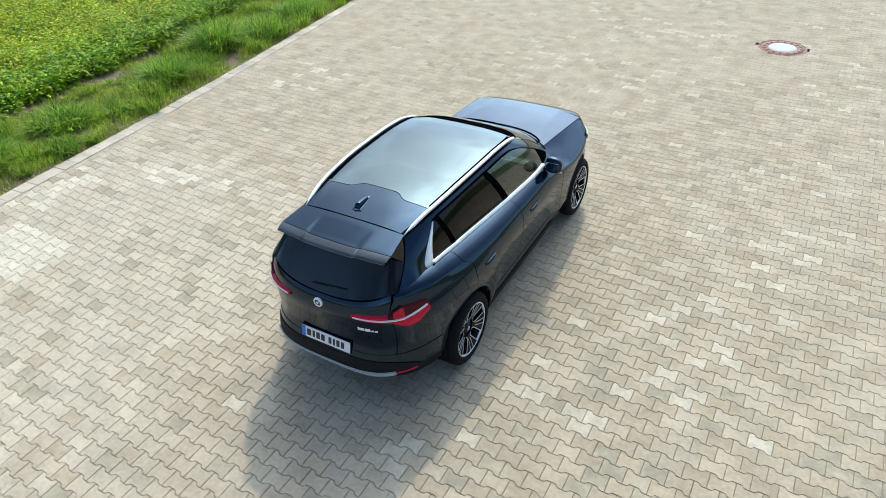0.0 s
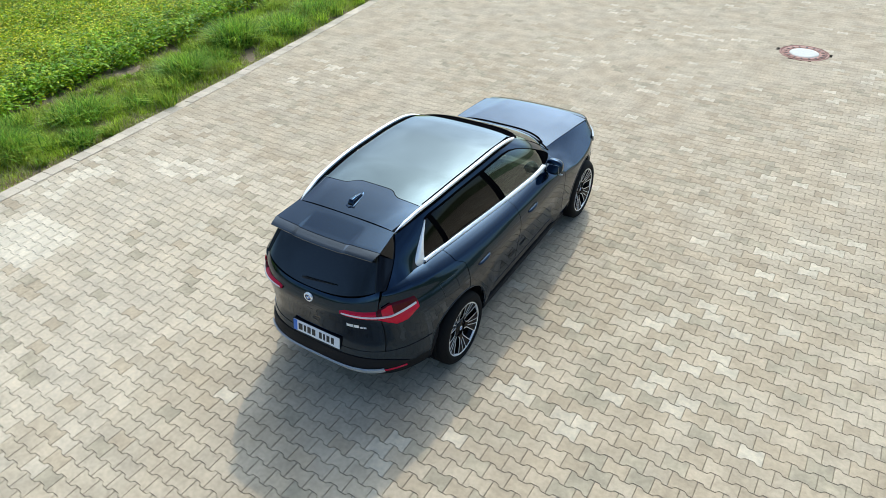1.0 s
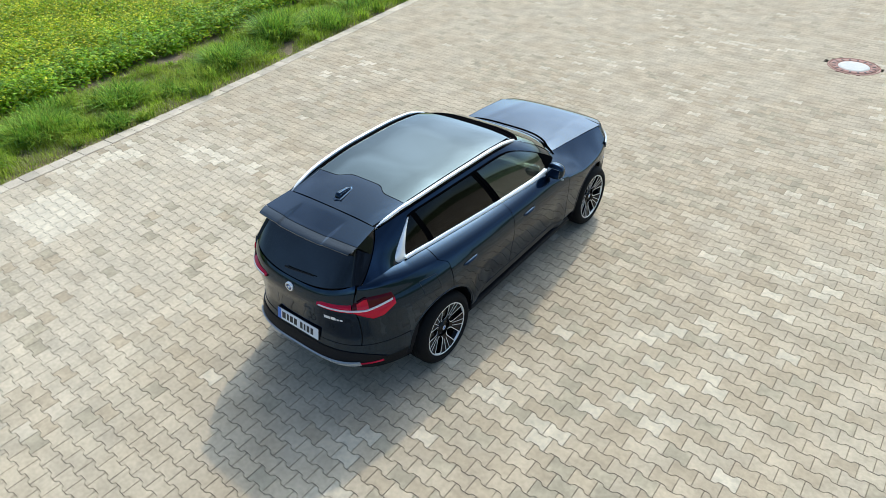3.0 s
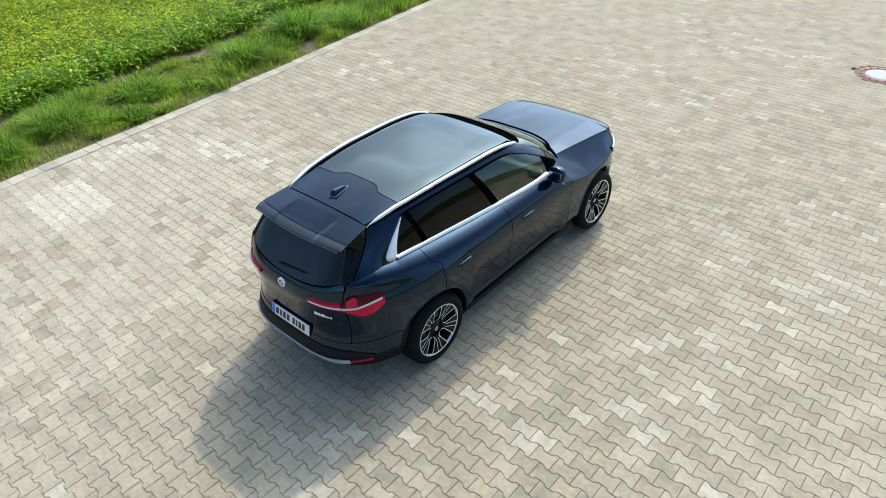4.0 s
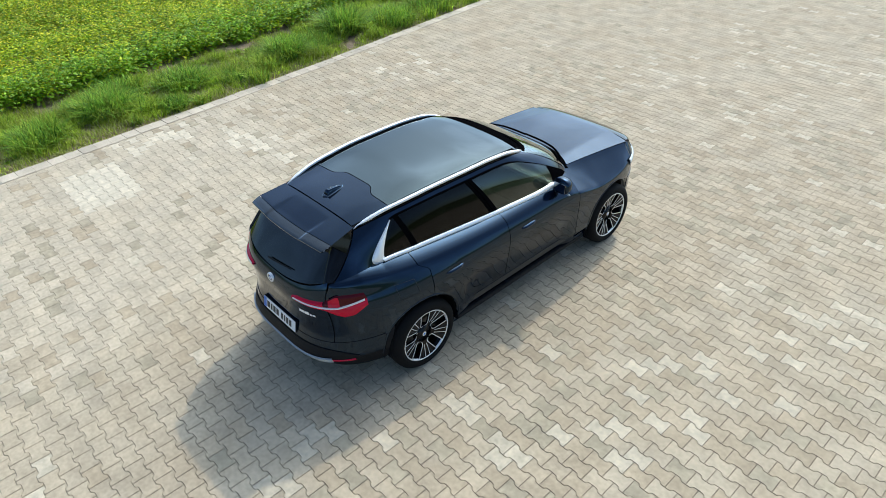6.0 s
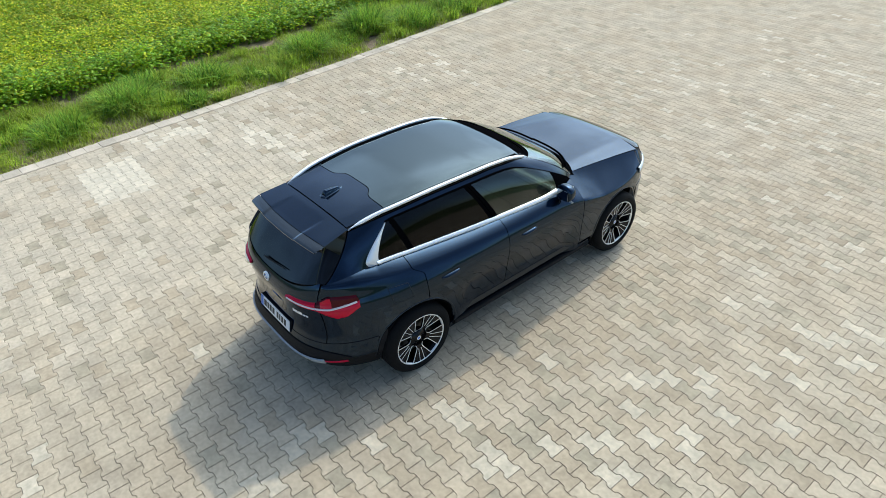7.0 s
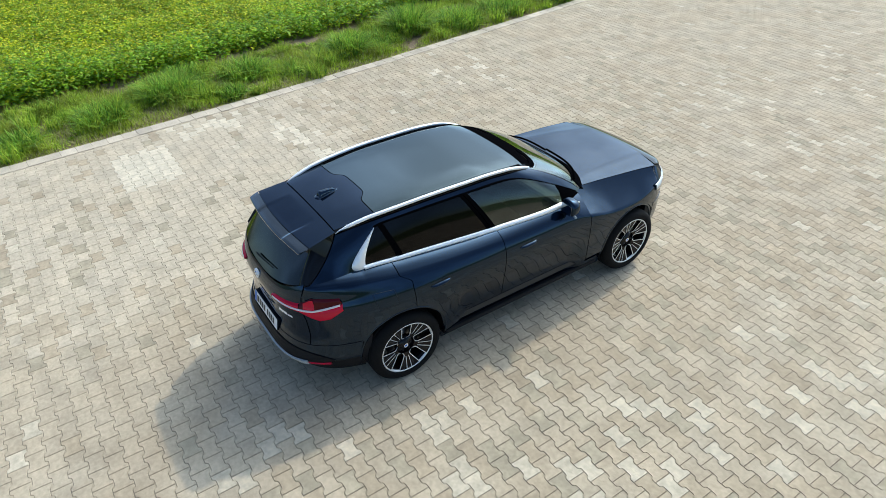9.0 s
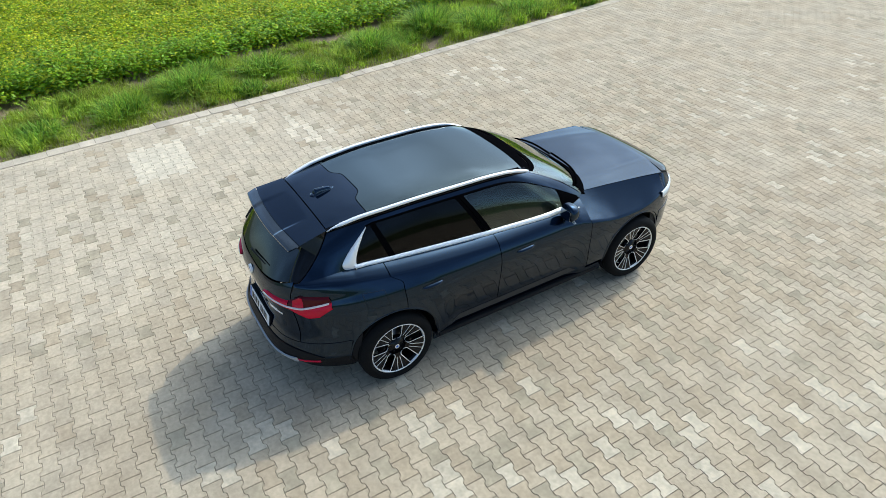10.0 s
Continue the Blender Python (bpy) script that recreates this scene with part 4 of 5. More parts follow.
def build_wheels(car):
    """One wheel of each side, then copies at the four hubs."""
    for side in (1, -1):
        for y in (-AXLE, AXLE):
            wheel = new("wheel")
            wheel.parent = car
            wheel.matrix_local = pose(side * 0.81, y, HUB_Z, 54 if y < 0 else 31, 0, 0 if side > 0 else 180)
            outer = 0.118
            prof = [(-0.118, 0.262), (-0.125, 0.30), (-0.118, 0.338), (-0.095, 0.360), (-0.05, 0.365)]
            for g in (-0.045, 0.0, 0.045):
                prof += [(g - 0.006, 0.365), (g - 0.005, 0.357), (g + 0.005, 0.357), (g + 0.006, 0.365)]
            prof += [(0.06, 0.365), (0.095, 0.360), (0.118, 0.338), (0.128, 0.31), (0.127, 0.285), (0.120, 0.272), (0.112, 0.266)]
            v, f = lathe(prof, 72)
            meshed("tyre", v, f, TYRE, wheel, "black rubber tyre")
            v, f = lathe([(-0.10, 0.255), (0.02, 0.235), (0.095, 0.245), (0.103, 0.252)], 72)
            meshed("rim_barrel", v, f, GLOSS_BLACK, wheel)
            v, f = lathe([(0.098, 0.253), (0.114, 0.257), (0.119, 0.263), (0.117, 0.270), (0.108, 0.272)], 72)
            rim = meshed("rim", v, f, ALU, wheel, "machined silver rim edge")
            v, f = lathe([(0.02, 0.02), (0.02, 0.165), (-0.01, 0.168)], 48)
            meshed("brake_disc", v, f, BRAKE, wheel)
            v, f = lathe([(0.082, 0.001), (0.082, 0.030), (0.079, 0.036), (0.074, 0.040), (0.073, 0.092), (0.03, 0.096)], 40)
            meshed("hub", v, f, GLOSS_BLACK, wheel)
            v, f = lathe([(0.0835, 0.0005), (0.0835, 0.013), (0.083, 0.022)], 28)
            meshed("hub_badge", v, f, [PLATE_BLUE, CHROME], wheel, index=[i % 2 for i in range(56)])
            for k in range(5):
                a0 = 2 * math.pi * k / 5
                # a fan-shaped spoke: black web, bright machined edges that run into U shapes round the hub
                edge = []
                for r in np.concatenate([np.linspace(0.0905, 0.13, 9), np.linspace(0.14, 0.258, 9)]):
                    w = 0.040 * math.sqrt(max(0.0, 1 - ((0.13 - r) / 0.040) ** 2)) if r < 0.13 else 0.040 + 0.05 * (r - 0.13)
                    edge.append((r, math.pi / 5 - w / r, 0.074 + 0.040 * ((r - 0.09) / 0.168) ** 0.8))
                rows = [[(x, r * math.cos(a0 + h * q), r * math.sin(a0 + h * q)) for q in np.linspace(-1, 1, 7)] for r, h, x in edge]
                panel("spoke", rows, GLOSS_BLACK, wheel, thick=0.018, middle=(0, 0, 0))
                for q in (-1, 1):
                    rows = [[(x + 0.0025, r * math.cos(a0 + q * (h - d / r)), r * math.sin(a0 + q * (h - d / r))) for d in (0.0, 0.0075)] for r, h, x in edge]
                    panel("bright_edge", rows, ALU, wheel, thick=0.004, middle=(0, 0, 0))
                    rows = [[(x + 0.0025, r * math.cos(a0 + q * w / r), r * math.sin(a0 + q * w / r)) for w in (0.012 + 0.09 * (r - 0.13), 0.017 + 0.095 * (r - 0.13))] for r, h, x in edge if r > 0.125]
                    panel("bright_line", rows, ALU, wheel, thick=0.004, middle=(0, 0, 0))
                    rows = [[(x + 0.0015, r * math.cos(a0 + q * w / r), r * math.sin(a0 + q * w / r)) for w in (0.026 + 0.22 * (r - 0.15), 0.036 + 0.25 * (r - 0.15))] for r, h, x in edge if r > 0.15]
                    panel("slot", rows, GAP, wheel, thick=0.002, middle=(0, 0, 0))
                v, f = lathe([(0.078, 0.0005), (0.078, 0.008), (0.070, 0.010)], 8)
                bolt = meshed("bolt", v, f, MATT_BLACK, wheel)
                bolt.matrix_local = Matrix.Translation((0, 0.055 * math.cos(a0 + 0.63), 0.055 * math.sin(a0 + 0.63)))


build_car()

# ---- ground, paving, kerb ----
kerb_x = smooth_curve([-30, -8, -5, -1.7, 1.5, 4.9, 8.2, 14, 24, 60], [-4.2, -5.93, -6.12, -6.36, -6.62, -7.02, -7.45, -8.3, -9.8, -15.2])
PAVE_X0, PAVE_Y0 = 2.2287, -1.0557
PITCH_X, PITCH_Y, TURN = 0.19582, 0.13842, radians(-0.62)
SIZE_X, SIZE_Y = 0.979, 0.9887


def lattice(i, j):
    """Middle of the paver in row j, place i."""
    x, y = (i + 0.5 * (j % 2)) * PITCH_X, j * PITCH_Y
    return PAVE_X0 + x * math.cos(TURN) - y * math.sin(TURN), PAVE_Y0 + x * math.sin(TURN) + y * math.cos(TURN)


MANHOLE = (2.45, 8.73)
ground = meshed("ground", [(-400, -400, -0.05), (400, -400, -0.05), (400, 400, -0.05), (-400, 400, -0.05)], [(0, 1, 2, 3)], MEADOW)
tagged(ground, "green meadow reaching to the horizon", "ground", kind="structure")
ys = np.linspace(-30, 60, 91)
rows = [[(kerb_x(y) + (9.0 - kerb_x(y)) * t, y, -0.010) for t in np.linspace(0, 1, 12)] for y in ys]
v, f = sheet(rows, flip=True)
pavement = tagged(meshed("pavement", v, f, JOINT), "grey interlocking concrete paving with sandy joints", "pavement", kind="structure")

for x0, x1, y0, y1 in ((6.9, 9.0, -30, 60), (None, 6.9, 15.4, 60), (None, 6.9, -30, -6.1)):
    rows = [[((kerb_x(y) + 0.22 if x0 is None else x0) + (x1 - (kerb_x(y) + 0.22 if x0 is None else x0)) * t, y, -0.004) for t in np.linspace(0, 1, 6)] for y in np.linspace(y0, y1, 30)]
    v, f = sheet(rows, flip=True)
    meshed("far_paving", v, f, PAVER, pavement)


def bone(shrink, top):
    """Outline of a double-T paver, narrowed by the joint."""
    k = shrink
    half = [(0.1 - k, 0.0825 - k), (0.064, 0.0825 - k), (0.054, 0.078 - k), (0.046, 0.063 - k), (0.036, 0.0575 - k), (-0.036, 0.0575 - k), (-0.046, 0.063 - k), (-0.054, 0.078 - k), (-0.064, 0.0825 - k), (-0.1 + k, 0.0825 - k)]
    return [(x * SIZE_X, y * SIZE_Y, top) for x, y in half] + [(-x * SIZE_X, -y * SIZE_Y, top) for x, y in half]


TOP, RIM = bone(0.0046, 0.0), bone(0.0018, -0.0042)
N_B = len(TOP)


def paver_data():
    verts = TOP + RIM
    faces = [tuple(range(N_B))]
    for i in range(N_B):
        k = (i + 1) % N_B
        faces.append((i, N_B + i, N_B + k, k))
    return verts, faces


PAVER_V, PAVER_F = paver_data()
PAVER_V = np.array(PAVER_V)
noise_at = lambda x, y, s, k: noise.noise(Vector((x * s, y * s, k)))


# stretches where pale pavers gather, and where the concrete is stained: x, y, reach
PALE_DRIFTS = ((2.45, 1.85, 0.50), (3.3, 2.65, 0.55), (3.8, 2.15, 0.40), (2.5, 0.2, 0.45), (2.8, -0.7, 0.55), (1.6, -1.6, 0.30), (2.1, -1.25, 0.35), (0.9, -2.75, 0.35), (3.15, 0.2, 0.40), (3.4, 1.4, 0.40), (1.9, -0.65, 0.30), (0.3, 6.5, 0.8), (-1.7, 6.4, 0.6), (0.4, 8.8, 0.9), (-5.2, 3.8, 0.6))
STAINED = ((1.5, 3.3, 1.3), (1.9, 5.3, 1.1), (0.7, 3.4, 0.8), (-4.4, 2.2, 0.9), (-2.1, 4.8, 1.0), (3.4, 0.2, 0.7), (1.5, 0.9, 0.7))
# newer paving: x from and to, y from and to, share of new pavers
LAID = ((-5.45, -4.28, -2.90, -2.04, 1.0), (-6.05, -5.45, -1.85, 0.05, 0.45), (-5.15, -3.6, -0.43, -0.10, 0.75), (-4.9, -3.7, -0.10, 0.25, 0.25), (-5.7, -5.1, 2.9, 4.3, 0.10))


def gathered(x, y, spots):
    return max(math.exp(-((x - a) ** 2 + (y - b) ** 2) / (r * r)) for a, b, r in spots)


def tone(x, y, i, j):
    """Which of the concrete tones the paver has: pale ones lie in drifts, and where paving was laid anew."""
    for x0, x1, y0, y1, share in LAID:
        if x0 < x < x1 and y0 < y < y1 and random.random() < share:
            return 5
    r, q = random.random(), random.random()
    run = noise_at(x, y * 3.0, 1.3, 8.0)
    if r < (0.015 + 0.10 * max(0.0, run)) * (1.0 if x > -1.5 else 0.45) + 0.34 * gathered(x, y, PALE_DRIFTS) * (0.55 + run):
        return 1
    # darker tones gather at the stains, and towards high x and low y
    darker_bias = max(gathered(x, y, STAINED), 0.7 * min(1.0, max(0.0, (x - 0.3) / 2.0)) * min(1.0, max(0.0, (2.5 - y) / 2.0)))
    if q < 0.05 + 0.5 * darker_bias + 0.35 * max(0.0, noise_at(x, y, 0.6, 21.0)):
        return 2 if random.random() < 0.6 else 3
    # paler tones grow commoner towards low x and low y
    paler_bias = min(1.0, max(0.0, (-1.2 - x) / 1.6)) * min(1.0, max(0.0, (1.2 - y) / 2.0)) * (0.55 + 0.6 * noise_at(x, y, 0.7, 30.0))
    if random.uniform(0.25, 0.65) < 0.24 + paler_bias:
        return 4
    return 0


PALE_KNOWN = {(4, 9), (4, 6), (3, 0), (0, 19), (6, 19), (-26, -13), (-21, -10)}
near_pavers, far = [], ([], [], [])
for j in range(-40, 124):
    for i in range(-72, 28):
        x, y = lattice(i, j)
        if x < kerb_x(y) + 0.13 or not (-6.2 < y < 15.5) or x > 7.0:
            continue
        if math.hypot(x - MANHOLE[0], y - MANHOLE[1]) < 0.43:
            continue
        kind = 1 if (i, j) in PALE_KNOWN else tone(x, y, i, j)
        dz, turn = random.uniform(-0.0007, 0.0007), radians(random.gauss(0, 0.3))
        if 1.35 < x < 3.35 and -2.2 < y < 1.9 and len(near_pavers) < 300:
            near_pavers.append((x, y, dz, turn, kind))
            continue
        c, s = math.cos(TURN + turn), math.sin(TURN + turn)
        tilt_x, tilt_y = random.gauss(0, 0.003), random.gauss(0, 0.003)
        p = PAVER_V
        q = np.column_stack((x + p[:, 0] * c - p[:, 1] * s, y + p[:, 0] * s + p[:, 1] * c, p[:, 2] + dz + p[:, 0] * tilt_x + p[:, 1] * tilt_y))
        far[0].append(q)
        far[1].append(kind)
n = len(PAVER_V)
verts = np.concatenate(far[0])
faces = [tuple(k * n + a for a in f) for k in range(len(far[0])) for f in PAVER_F]
index = np.repeat(far[1], len(PAVER_F)).astype(int).tolist()
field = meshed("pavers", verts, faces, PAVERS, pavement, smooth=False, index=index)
tagged(field, kind="stuff")

# kerb of flush edging stones
kerb = tagged(new("kerb"), "pale concrete edging stones along the grass verge", "kerb", kind="structure")
y = -9.0
while y < 24.0:
    long = 0.232
    x0, x1 = kerb_x(y), kerb_x(y + long)
    a = math.atan2(x1 - x0, long)
    bm = box(bmesh.new(), (0.004, -long / 2 + 0.0015, -0.12), (0.236, long / 2 - 0.0015, 0.010), 0.003, 1)
    ob = part("kerb_stone", bm, KERB, kerb)
    ob.matrix_local = Matrix.Translation(((x0 + x1) / 2, y + long / 2, random.uniform(-0.003, 0.003))) @ Matrix.Rotation(-a + random.gauss(0, 0.006), 4, "Z")
    y += long

# ---- manhole ----
hole = tagged(new("manhole_cover"), "round rusty iron manhole cover with a pale concrete middle", "manhole cover")
hole.location = (MANHOLE[0], MANHOLE[1], 0.0)


def turned(name, prof, mat, parent, steps=64):
    v, f = lathe(prof, steps)
    return meshed(name, [(y, z, x) for x, y, z in v], f, mat, parent)


turned("bed", [(-0.02, 0.50), (-0.010, 0.495), (-0.010, 0.40)], JOINT, hole)
turned("frame", [(-0.02, 0.440), (0.002, 0.438), (0.004, 0.432), (0.004, 0.405), (-0.012, 0.400)], CAST, hole)
turned("lid_ring", [(-0.012, 0.397), (0.003, 0.393), (0.003, 0.265), (-0.004, 0.260)], CAST, hole)
turned("concrete_fill", [(-0.004, 0.260), (0.003, 0.256), (0.005, 0.2), (0.005, 0.001)], COVER, hole)
for k in range(16):
    a = 2 * math.pi * k / 16
    bm = box(bmesh.new(), (-0.030, -0.016, 0.0), (0.030, 0.016, 0.0075), 0.002, 1)
    ob = part("vent_slot", bm, CAST_DARK, hole)
    ob.matrix_local = Matrix.Rotation(a, 4, "Z") @ Matrix.Translation((0.33, 0, 0))

# ---- verge and field ----
rows = [[(kerb_x(y) - 0.002 - (16 + 0.35 * max(0, y)) * t, y, -0.02 + 0.03 * math.sin(3.1 * t * 16 + 0.7 * y) * min(1, 6 * t) + 0.02 * noise_at(t * 40, y * 2, 1.0, 5.0)) for t in np.linspace(0, 1, 70)] for y in np.linspace(-14, 34, 140)]
v, f = sheet(rows)
tagged(meshed("verge_soil", v, f, SOIL), "brown earth under the grass and the crop", "soil", kind="structure")


def blades(name, roots, heights, widths, mats, index, label, category, lean=0.5, group="", kind="stuff"):
    """Many bent grass blades as one object: each is two quads tapering to a tip."""
    k = len(roots)
    rng = np.random.default_rng(len(name) * 7 + k)
    az = rng.uniform(0, 2 * math.pi, k)
    lean = rng.uniform(0.15, 1.0, k) * lean
    d = np.column_stack((np.cos(az), np.sin(az), np.zeros(k)))
    e = np.column_stack((-np.sin(az), np.cos(az), np.zeros(k)))
    verts = []
    for t, w in ((0, 1.0), (0.55, 0.85), (1.0, 0.08)):
        c = roots + d * (heights * lean * t ** 1.8)[:, None]
        c[:, 2] += heights * (t - 0.35 * lean * t ** 2.2)
        verts += [c - e * (widths * w / 2)[:, None], c + e * (widths * w / 2)[:, None]]
    verts = np.stack(verts, 1).reshape(-1, 3)
    b = (np.arange(k) * 6)[:, None]
    faces = np.stack((b + (0, 1, 3, 2), b + (2, 3, 5, 4)), 1).reshape(-1, 4)
    ob = meshed(name, verts, faces, mats, index=np.repeat(index, 2).tolist())
    return tagged(ob, label, category, group, kind)


rng = np.random.default_rng(5)
k = 150000
ty = rng.uniform(-6, 17, k)
tt = rng.uniform(0, 1, k) ** 0.9 * 2.5
tx = kerb_x(ty) + 0.02 - tt
thin = np.array([noise_at(x, y, 0.9, 11.0) + 0.5 * noise_at(x, y, 3.0, 4.0) for x, y in zip(tx, ty)])
keep = (thin > -0.22 - 0.3 * (tt < 1.8)) & ((tt < 2.15) | (rng.uniform(0, 1, k) < 0.3))
tx, ty, thin, tt = tx[keep], ty[keep], thin[keep], tt[keep]
height = np.clip(0.105 + 0.13 * (thin + 0.1) + rng.normal(0, 0.03, len(tx)), 0.03, 0.28) * np.where(tt < 0.15, 0.5, 1.0)
kind = np.where(rng.uniform(0, 1, len(tx)) < np.where((thin < -0.12) | (tt < 0.14), 0.55, 0.08), 1, 0)
# worn spots of flat straw: x, y, reach
STRAW = ((-6.85, -0.05, 0.24), (-6.58, -3.2, 0.20), (-8.4, -2.05, 0.26), (-8.25, 0.8, 0.28), (-8.45, 1.95, 0.26), (-7.0, 1.5, 0.16), (-7.3, 3.6, 0.2), (-6.9, -1.9, 0.12))
worn = np.array([gathered(x, y, STRAW) for x, y in zip(tx, ty)])
height *= 1 - 0.72 * worn
kind = np.where(rng.uniform(0, 1, len(tx)) < 1.1 * worn, 1, kind)
blades("verge_grass", np.column_stack((tx, ty, np.full(len(tx), -0.02))), height, rng.uniform(0.007, 0.014, len(tx)), [GRASS, GRASS_DRY], kind, "bright green rough grass along the kerb", "grass", 1.0)


def clumps(name, count, per, low, high, mats, label):
    """Small arching clumps scattered over the verge, joined."""
    cy = rng.uniform(-6, 16, count)
    cx = kerb_x(cy) - 0.12 - rng.uniform(0, 1, count) * 1.85
    bare = np.array([gathered(x, y, STRAW) for x, y in zip(cx, cy)])
    ch = rng.uniform(low, high, count) * (1 - 0.75 * bare)
    i = np.repeat(np.arange(count), per)
    a, d = rng.uniform(0, 2 * math.pi, len(i)), np.sqrt(rng.uniform(0, 1, len(i))) * 0.5 * ch[i]
    roots = np.column_stack((cx[i] + d * np.cos(a), cy[i] + d * np.sin(a), np.full(len(i), -0.02)))
    blades(name, roots, ch[i] * rng.uniform(0.6, 1.1, len(i)), rng.uniform(0.009, 0.018, len(i)), mats, (rng.uniform(0, 1, len(i)) < 0.25).astype(int), label, "grass", 1.25)


clumps("verge_clumps", 230, 120, 0.16, 0.38, [GRASS, GRASS_DARK], "arching clumps of light green grass on the verge")


def tuft(x, y, height, spread, count, seed):
    """A tall clump of drooping blades."""
    r = np.random.default_rng(seed)
    a, d = r.uniform(0, 2 * math.pi, count), np.sqrt(r.uniform(0, 1, count)) * spread
    roots = np.column_stack((x + d * np.cos(a), y + d * np.sin(a), np.full(count, -0.02)))
    hh = height * r.uniform(0.55, 1.05, count) * (1 - 0.25 * (d / spread) ** 2)
    blades("grass_tuft", roots, hh, r.uniform(0.012, 0.022, count), [GRASS_DARK, GRASS], (r.uniform(0, 1, count) < 0.35).astype(int), "tall dark green clump of grass on the verge", "grass tuft", 1.45, "grass tufts on the verge", "thing")


for n_t, (x, y, h, s, c) in enumerate(((-8.05, 4.05, 0.75, 0.42, 1300), (-7.75, 3.1, 0.36, 0.40, 800), (-7.7, 5.2, 0.55, 0.5, 1050), (-8.0, 6.6, 0.5, 0.5, 850), (-7.6, 0.1, 0.5, 0.40, 800), (-7.2, 0.9, 0.26, 0.30, 600), (-7.46, -1.40, 0.50, 0.40, 2600), (-7.1, -2.6, 0.40, 0.40, 1300), (-8.2, -0.9, 0.35, 0.4, 900), (-7.55, 2.3, 0.55, 0.36, 1700), (-6.78, -0.45, 0.30, 0.22, 700), (-6.8, -3.9, 0.34, 0.3, 900), (-8.0, 8.3, 0.45, 0.5, 1300), (-8.4, 10.4, 0.45, 0.5, 1200))):
    tuft(x, y, h, s, c, 40 + n_t)

# crop plants: stems with lobed leaves and small yellow flowers
KITE = np.array([(0, 0, 0), (0.45, 0.30, 0.06), (1.0, 0, -0.05), (0.45, -0.30, 0.06)])
LEAF_SHAPE = np.array([(0, 0, 0), (0.35, 0.22, 0.05), (0.55, 0.14, 0.07), (0.8, 0.24, 0.04), (1.0, 0, -0.06), (0.8, -0.24, 0.04), (0.55, -0.14, 0.07), (0.35, -0.22, 0.05)])


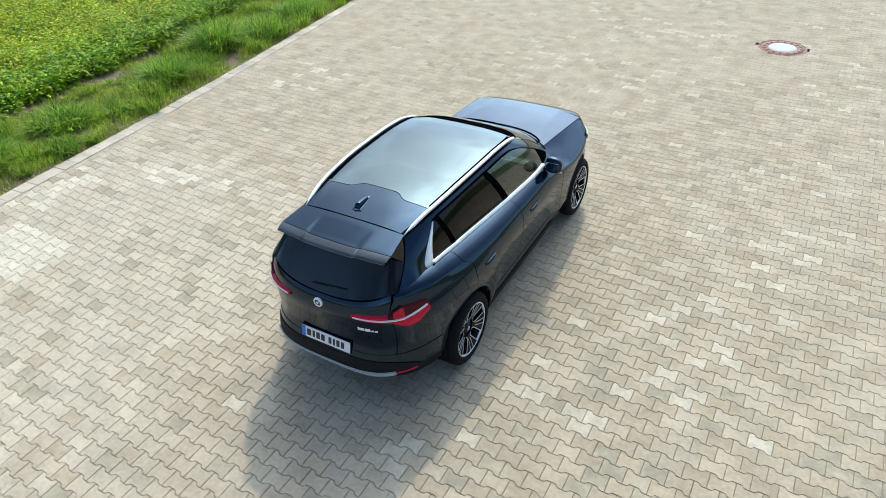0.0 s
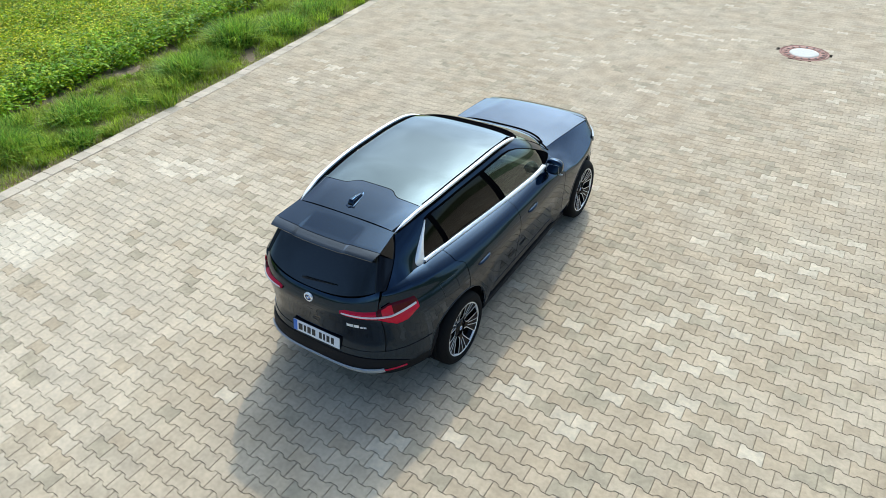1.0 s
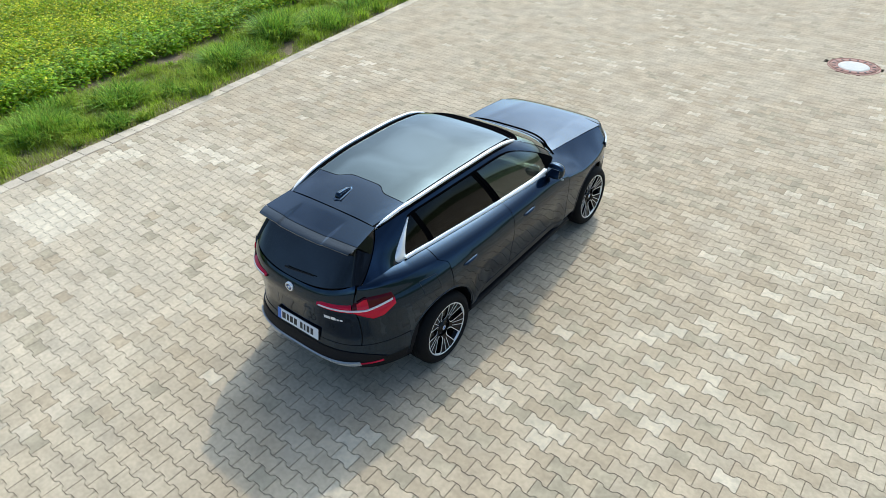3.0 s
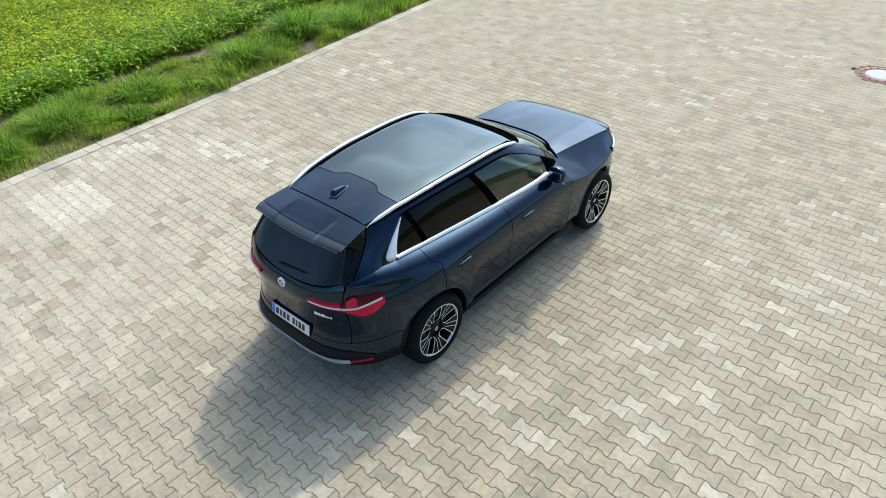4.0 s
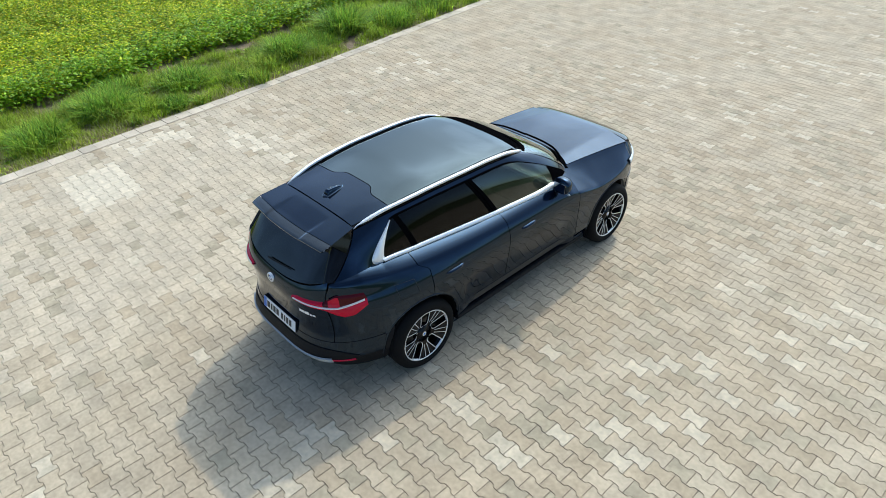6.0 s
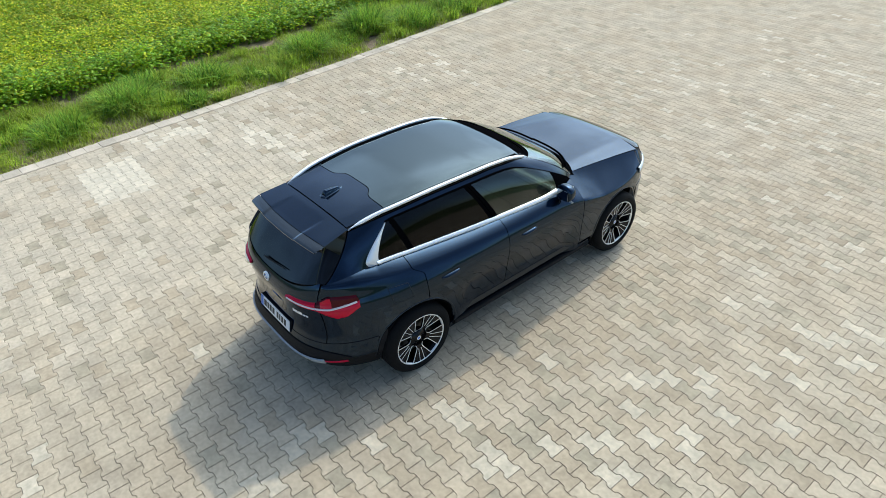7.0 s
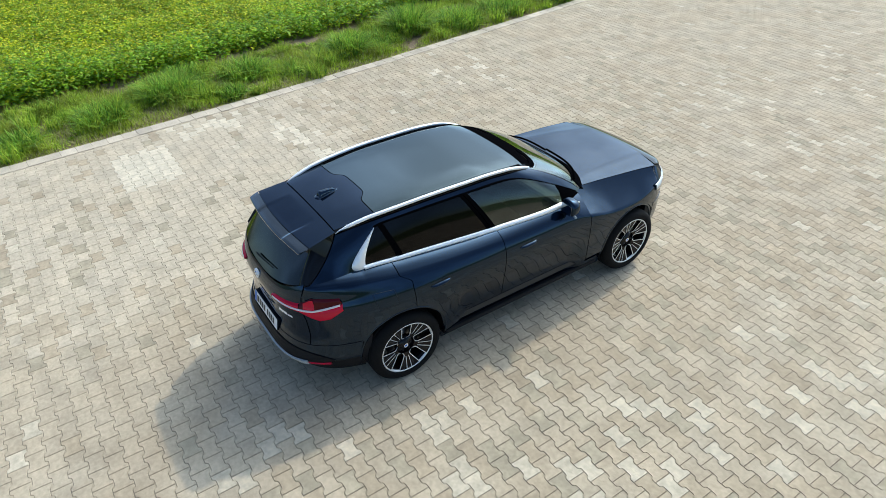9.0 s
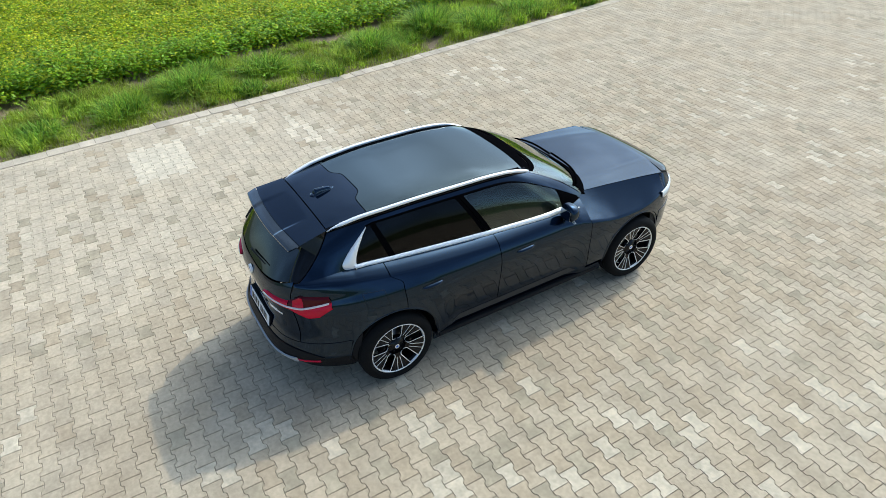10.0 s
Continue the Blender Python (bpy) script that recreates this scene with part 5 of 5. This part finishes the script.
def crop(k, deep, offset, per, size, low, high, light, shape=LEAF_SHAPE):
    """Leaves of k plants on a strip that many metres deep beyond the verge."""
    py = rng.uniform(-8, 22, k)
    pd = offset + rng.uniform(0, 1, k) * deep
    px = kerb_x(py) - 2.36 - pd + 0.22 * np.array([noise_at(y, 0.0, 0.9, 2.0) for y in py])
    h = rng.uniform(low, high, k) * (1 + 0.25 * np.array([noise_at(x, y, 0.8, 6.0) for x, y in zip(px, py)]))
    m = k * per
    i = np.repeat(np.arange(k), per)
    t, a = rng.uniform(0.12, 1.0, m), rng.uniform(0, 2 * math.pi, m)
    s = rng.uniform(size * 0.55, size * 1.2, m) * (1.25 - 0.55 * t)
    r = rng.uniform(0.02, 0.14, m)
    lean = rng.normal(0, 0.10, (k, 2))[i]
    base = np.column_stack((px[i] + lean[:, 0] * t + r * np.cos(a), py[i] + lean[:, 1] * t + r * np.sin(a), h[i] * t))
    pitch, roll = rng.uniform(-0.5, 0.5, m), rng.uniform(-0.6, 0.6, m)
    q = shape[None] * s[:, None, None]
    sy = q[..., 1] * np.cos(roll)[:, None] - q[..., 2] * np.sin(roll)[:, None]
    sz = q[..., 1] * np.sin(roll)[:, None] + q[..., 2] * np.cos(roll)[:, None]
    ux = q[..., 0] * np.cos(pitch)[:, None] - sz * np.sin(pitch)[:, None]
    uz = q[..., 0] * np.sin(pitch)[:, None] + sz * np.cos(pitch)[:, None]
    ca, sa = np.cos(a)[:, None], np.sin(a)[:, None]
    v = np.stack((base[:, None, 0] + ux * ca - sy * sa, base[:, None, 1] + ux * sa + sy * ca, base[:, None, 2] + uz), -1).reshape(-1, 3)
    b = (np.arange(m) * len(shape))[:, None]
    if len(shape) == 8:
        f = np.stack((b + (0, 1, 2, 6, 7), b + (2, 3, 4, 5, 6)), 1).reshape(-1, 5)
    else:
        f = np.stack((b + (0, 1, 2), b + (0, 2, 3)), 1).reshape(-1, 3)
    return v, f, np.repeat((rng.uniform(0, 1, m) < light).astype(int), 2).tolist(), px, py, h


v, f, li, px, py, h = crop(1900, 1.0, 0.0, 38, 0.105, 0.28, 0.62, 0.28)
tagged(meshed("crop_edge", v, f, [LEAF, LEAF_LIGHT], index=li), "lush green leafy plants along the field's edge", "crop", kind="stuff")
v, f, li, px, py, h = crop(14500, 9.5, 0.7, 36, 0.088, 0.32, 0.55, 0.66, KITE)
tagged(meshed("crop_plants", v, f, [LEAF, LEAF_LIGHT], index=li), "yellow-green mustard crop in the field", "crop", kind="stuff")
pick = rng.integers(0, len(px), 13000)
c = np.column_stack((px[pick] + rng.normal(0, 0.10, 13000), py[pick] + rng.normal(0, 0.10, 13000), h[pick] + rng.uniform(-0.02, 0.10, 13000)))
s = rng.uniform(0.012, 0.026, 13000)[:, None]
fv = np.stack((c + s * (1, 0, 0.2), c + s * (0, 1, -0.2), c + s * (-1, 0, 0.2), c + s * (0, -1, -0.2), c + s * (0, 0, 0.7)), 1).reshape(-1, 3)
b = (np.arange(13000) * 5)[:, None]
ff = np.stack((b + (0, 1, 4), b + (1, 2, 4), b + (2, 3, 4), b + (3, 0, 4)), 1).reshape(-1, 3)
tagged(meshed("crop_flowers", fv, ff, BLOOM), "small yellow flowers above the crop", "flowers", kind="stuff")

# ---- single pavers nearest to the walk ----
shared = {}
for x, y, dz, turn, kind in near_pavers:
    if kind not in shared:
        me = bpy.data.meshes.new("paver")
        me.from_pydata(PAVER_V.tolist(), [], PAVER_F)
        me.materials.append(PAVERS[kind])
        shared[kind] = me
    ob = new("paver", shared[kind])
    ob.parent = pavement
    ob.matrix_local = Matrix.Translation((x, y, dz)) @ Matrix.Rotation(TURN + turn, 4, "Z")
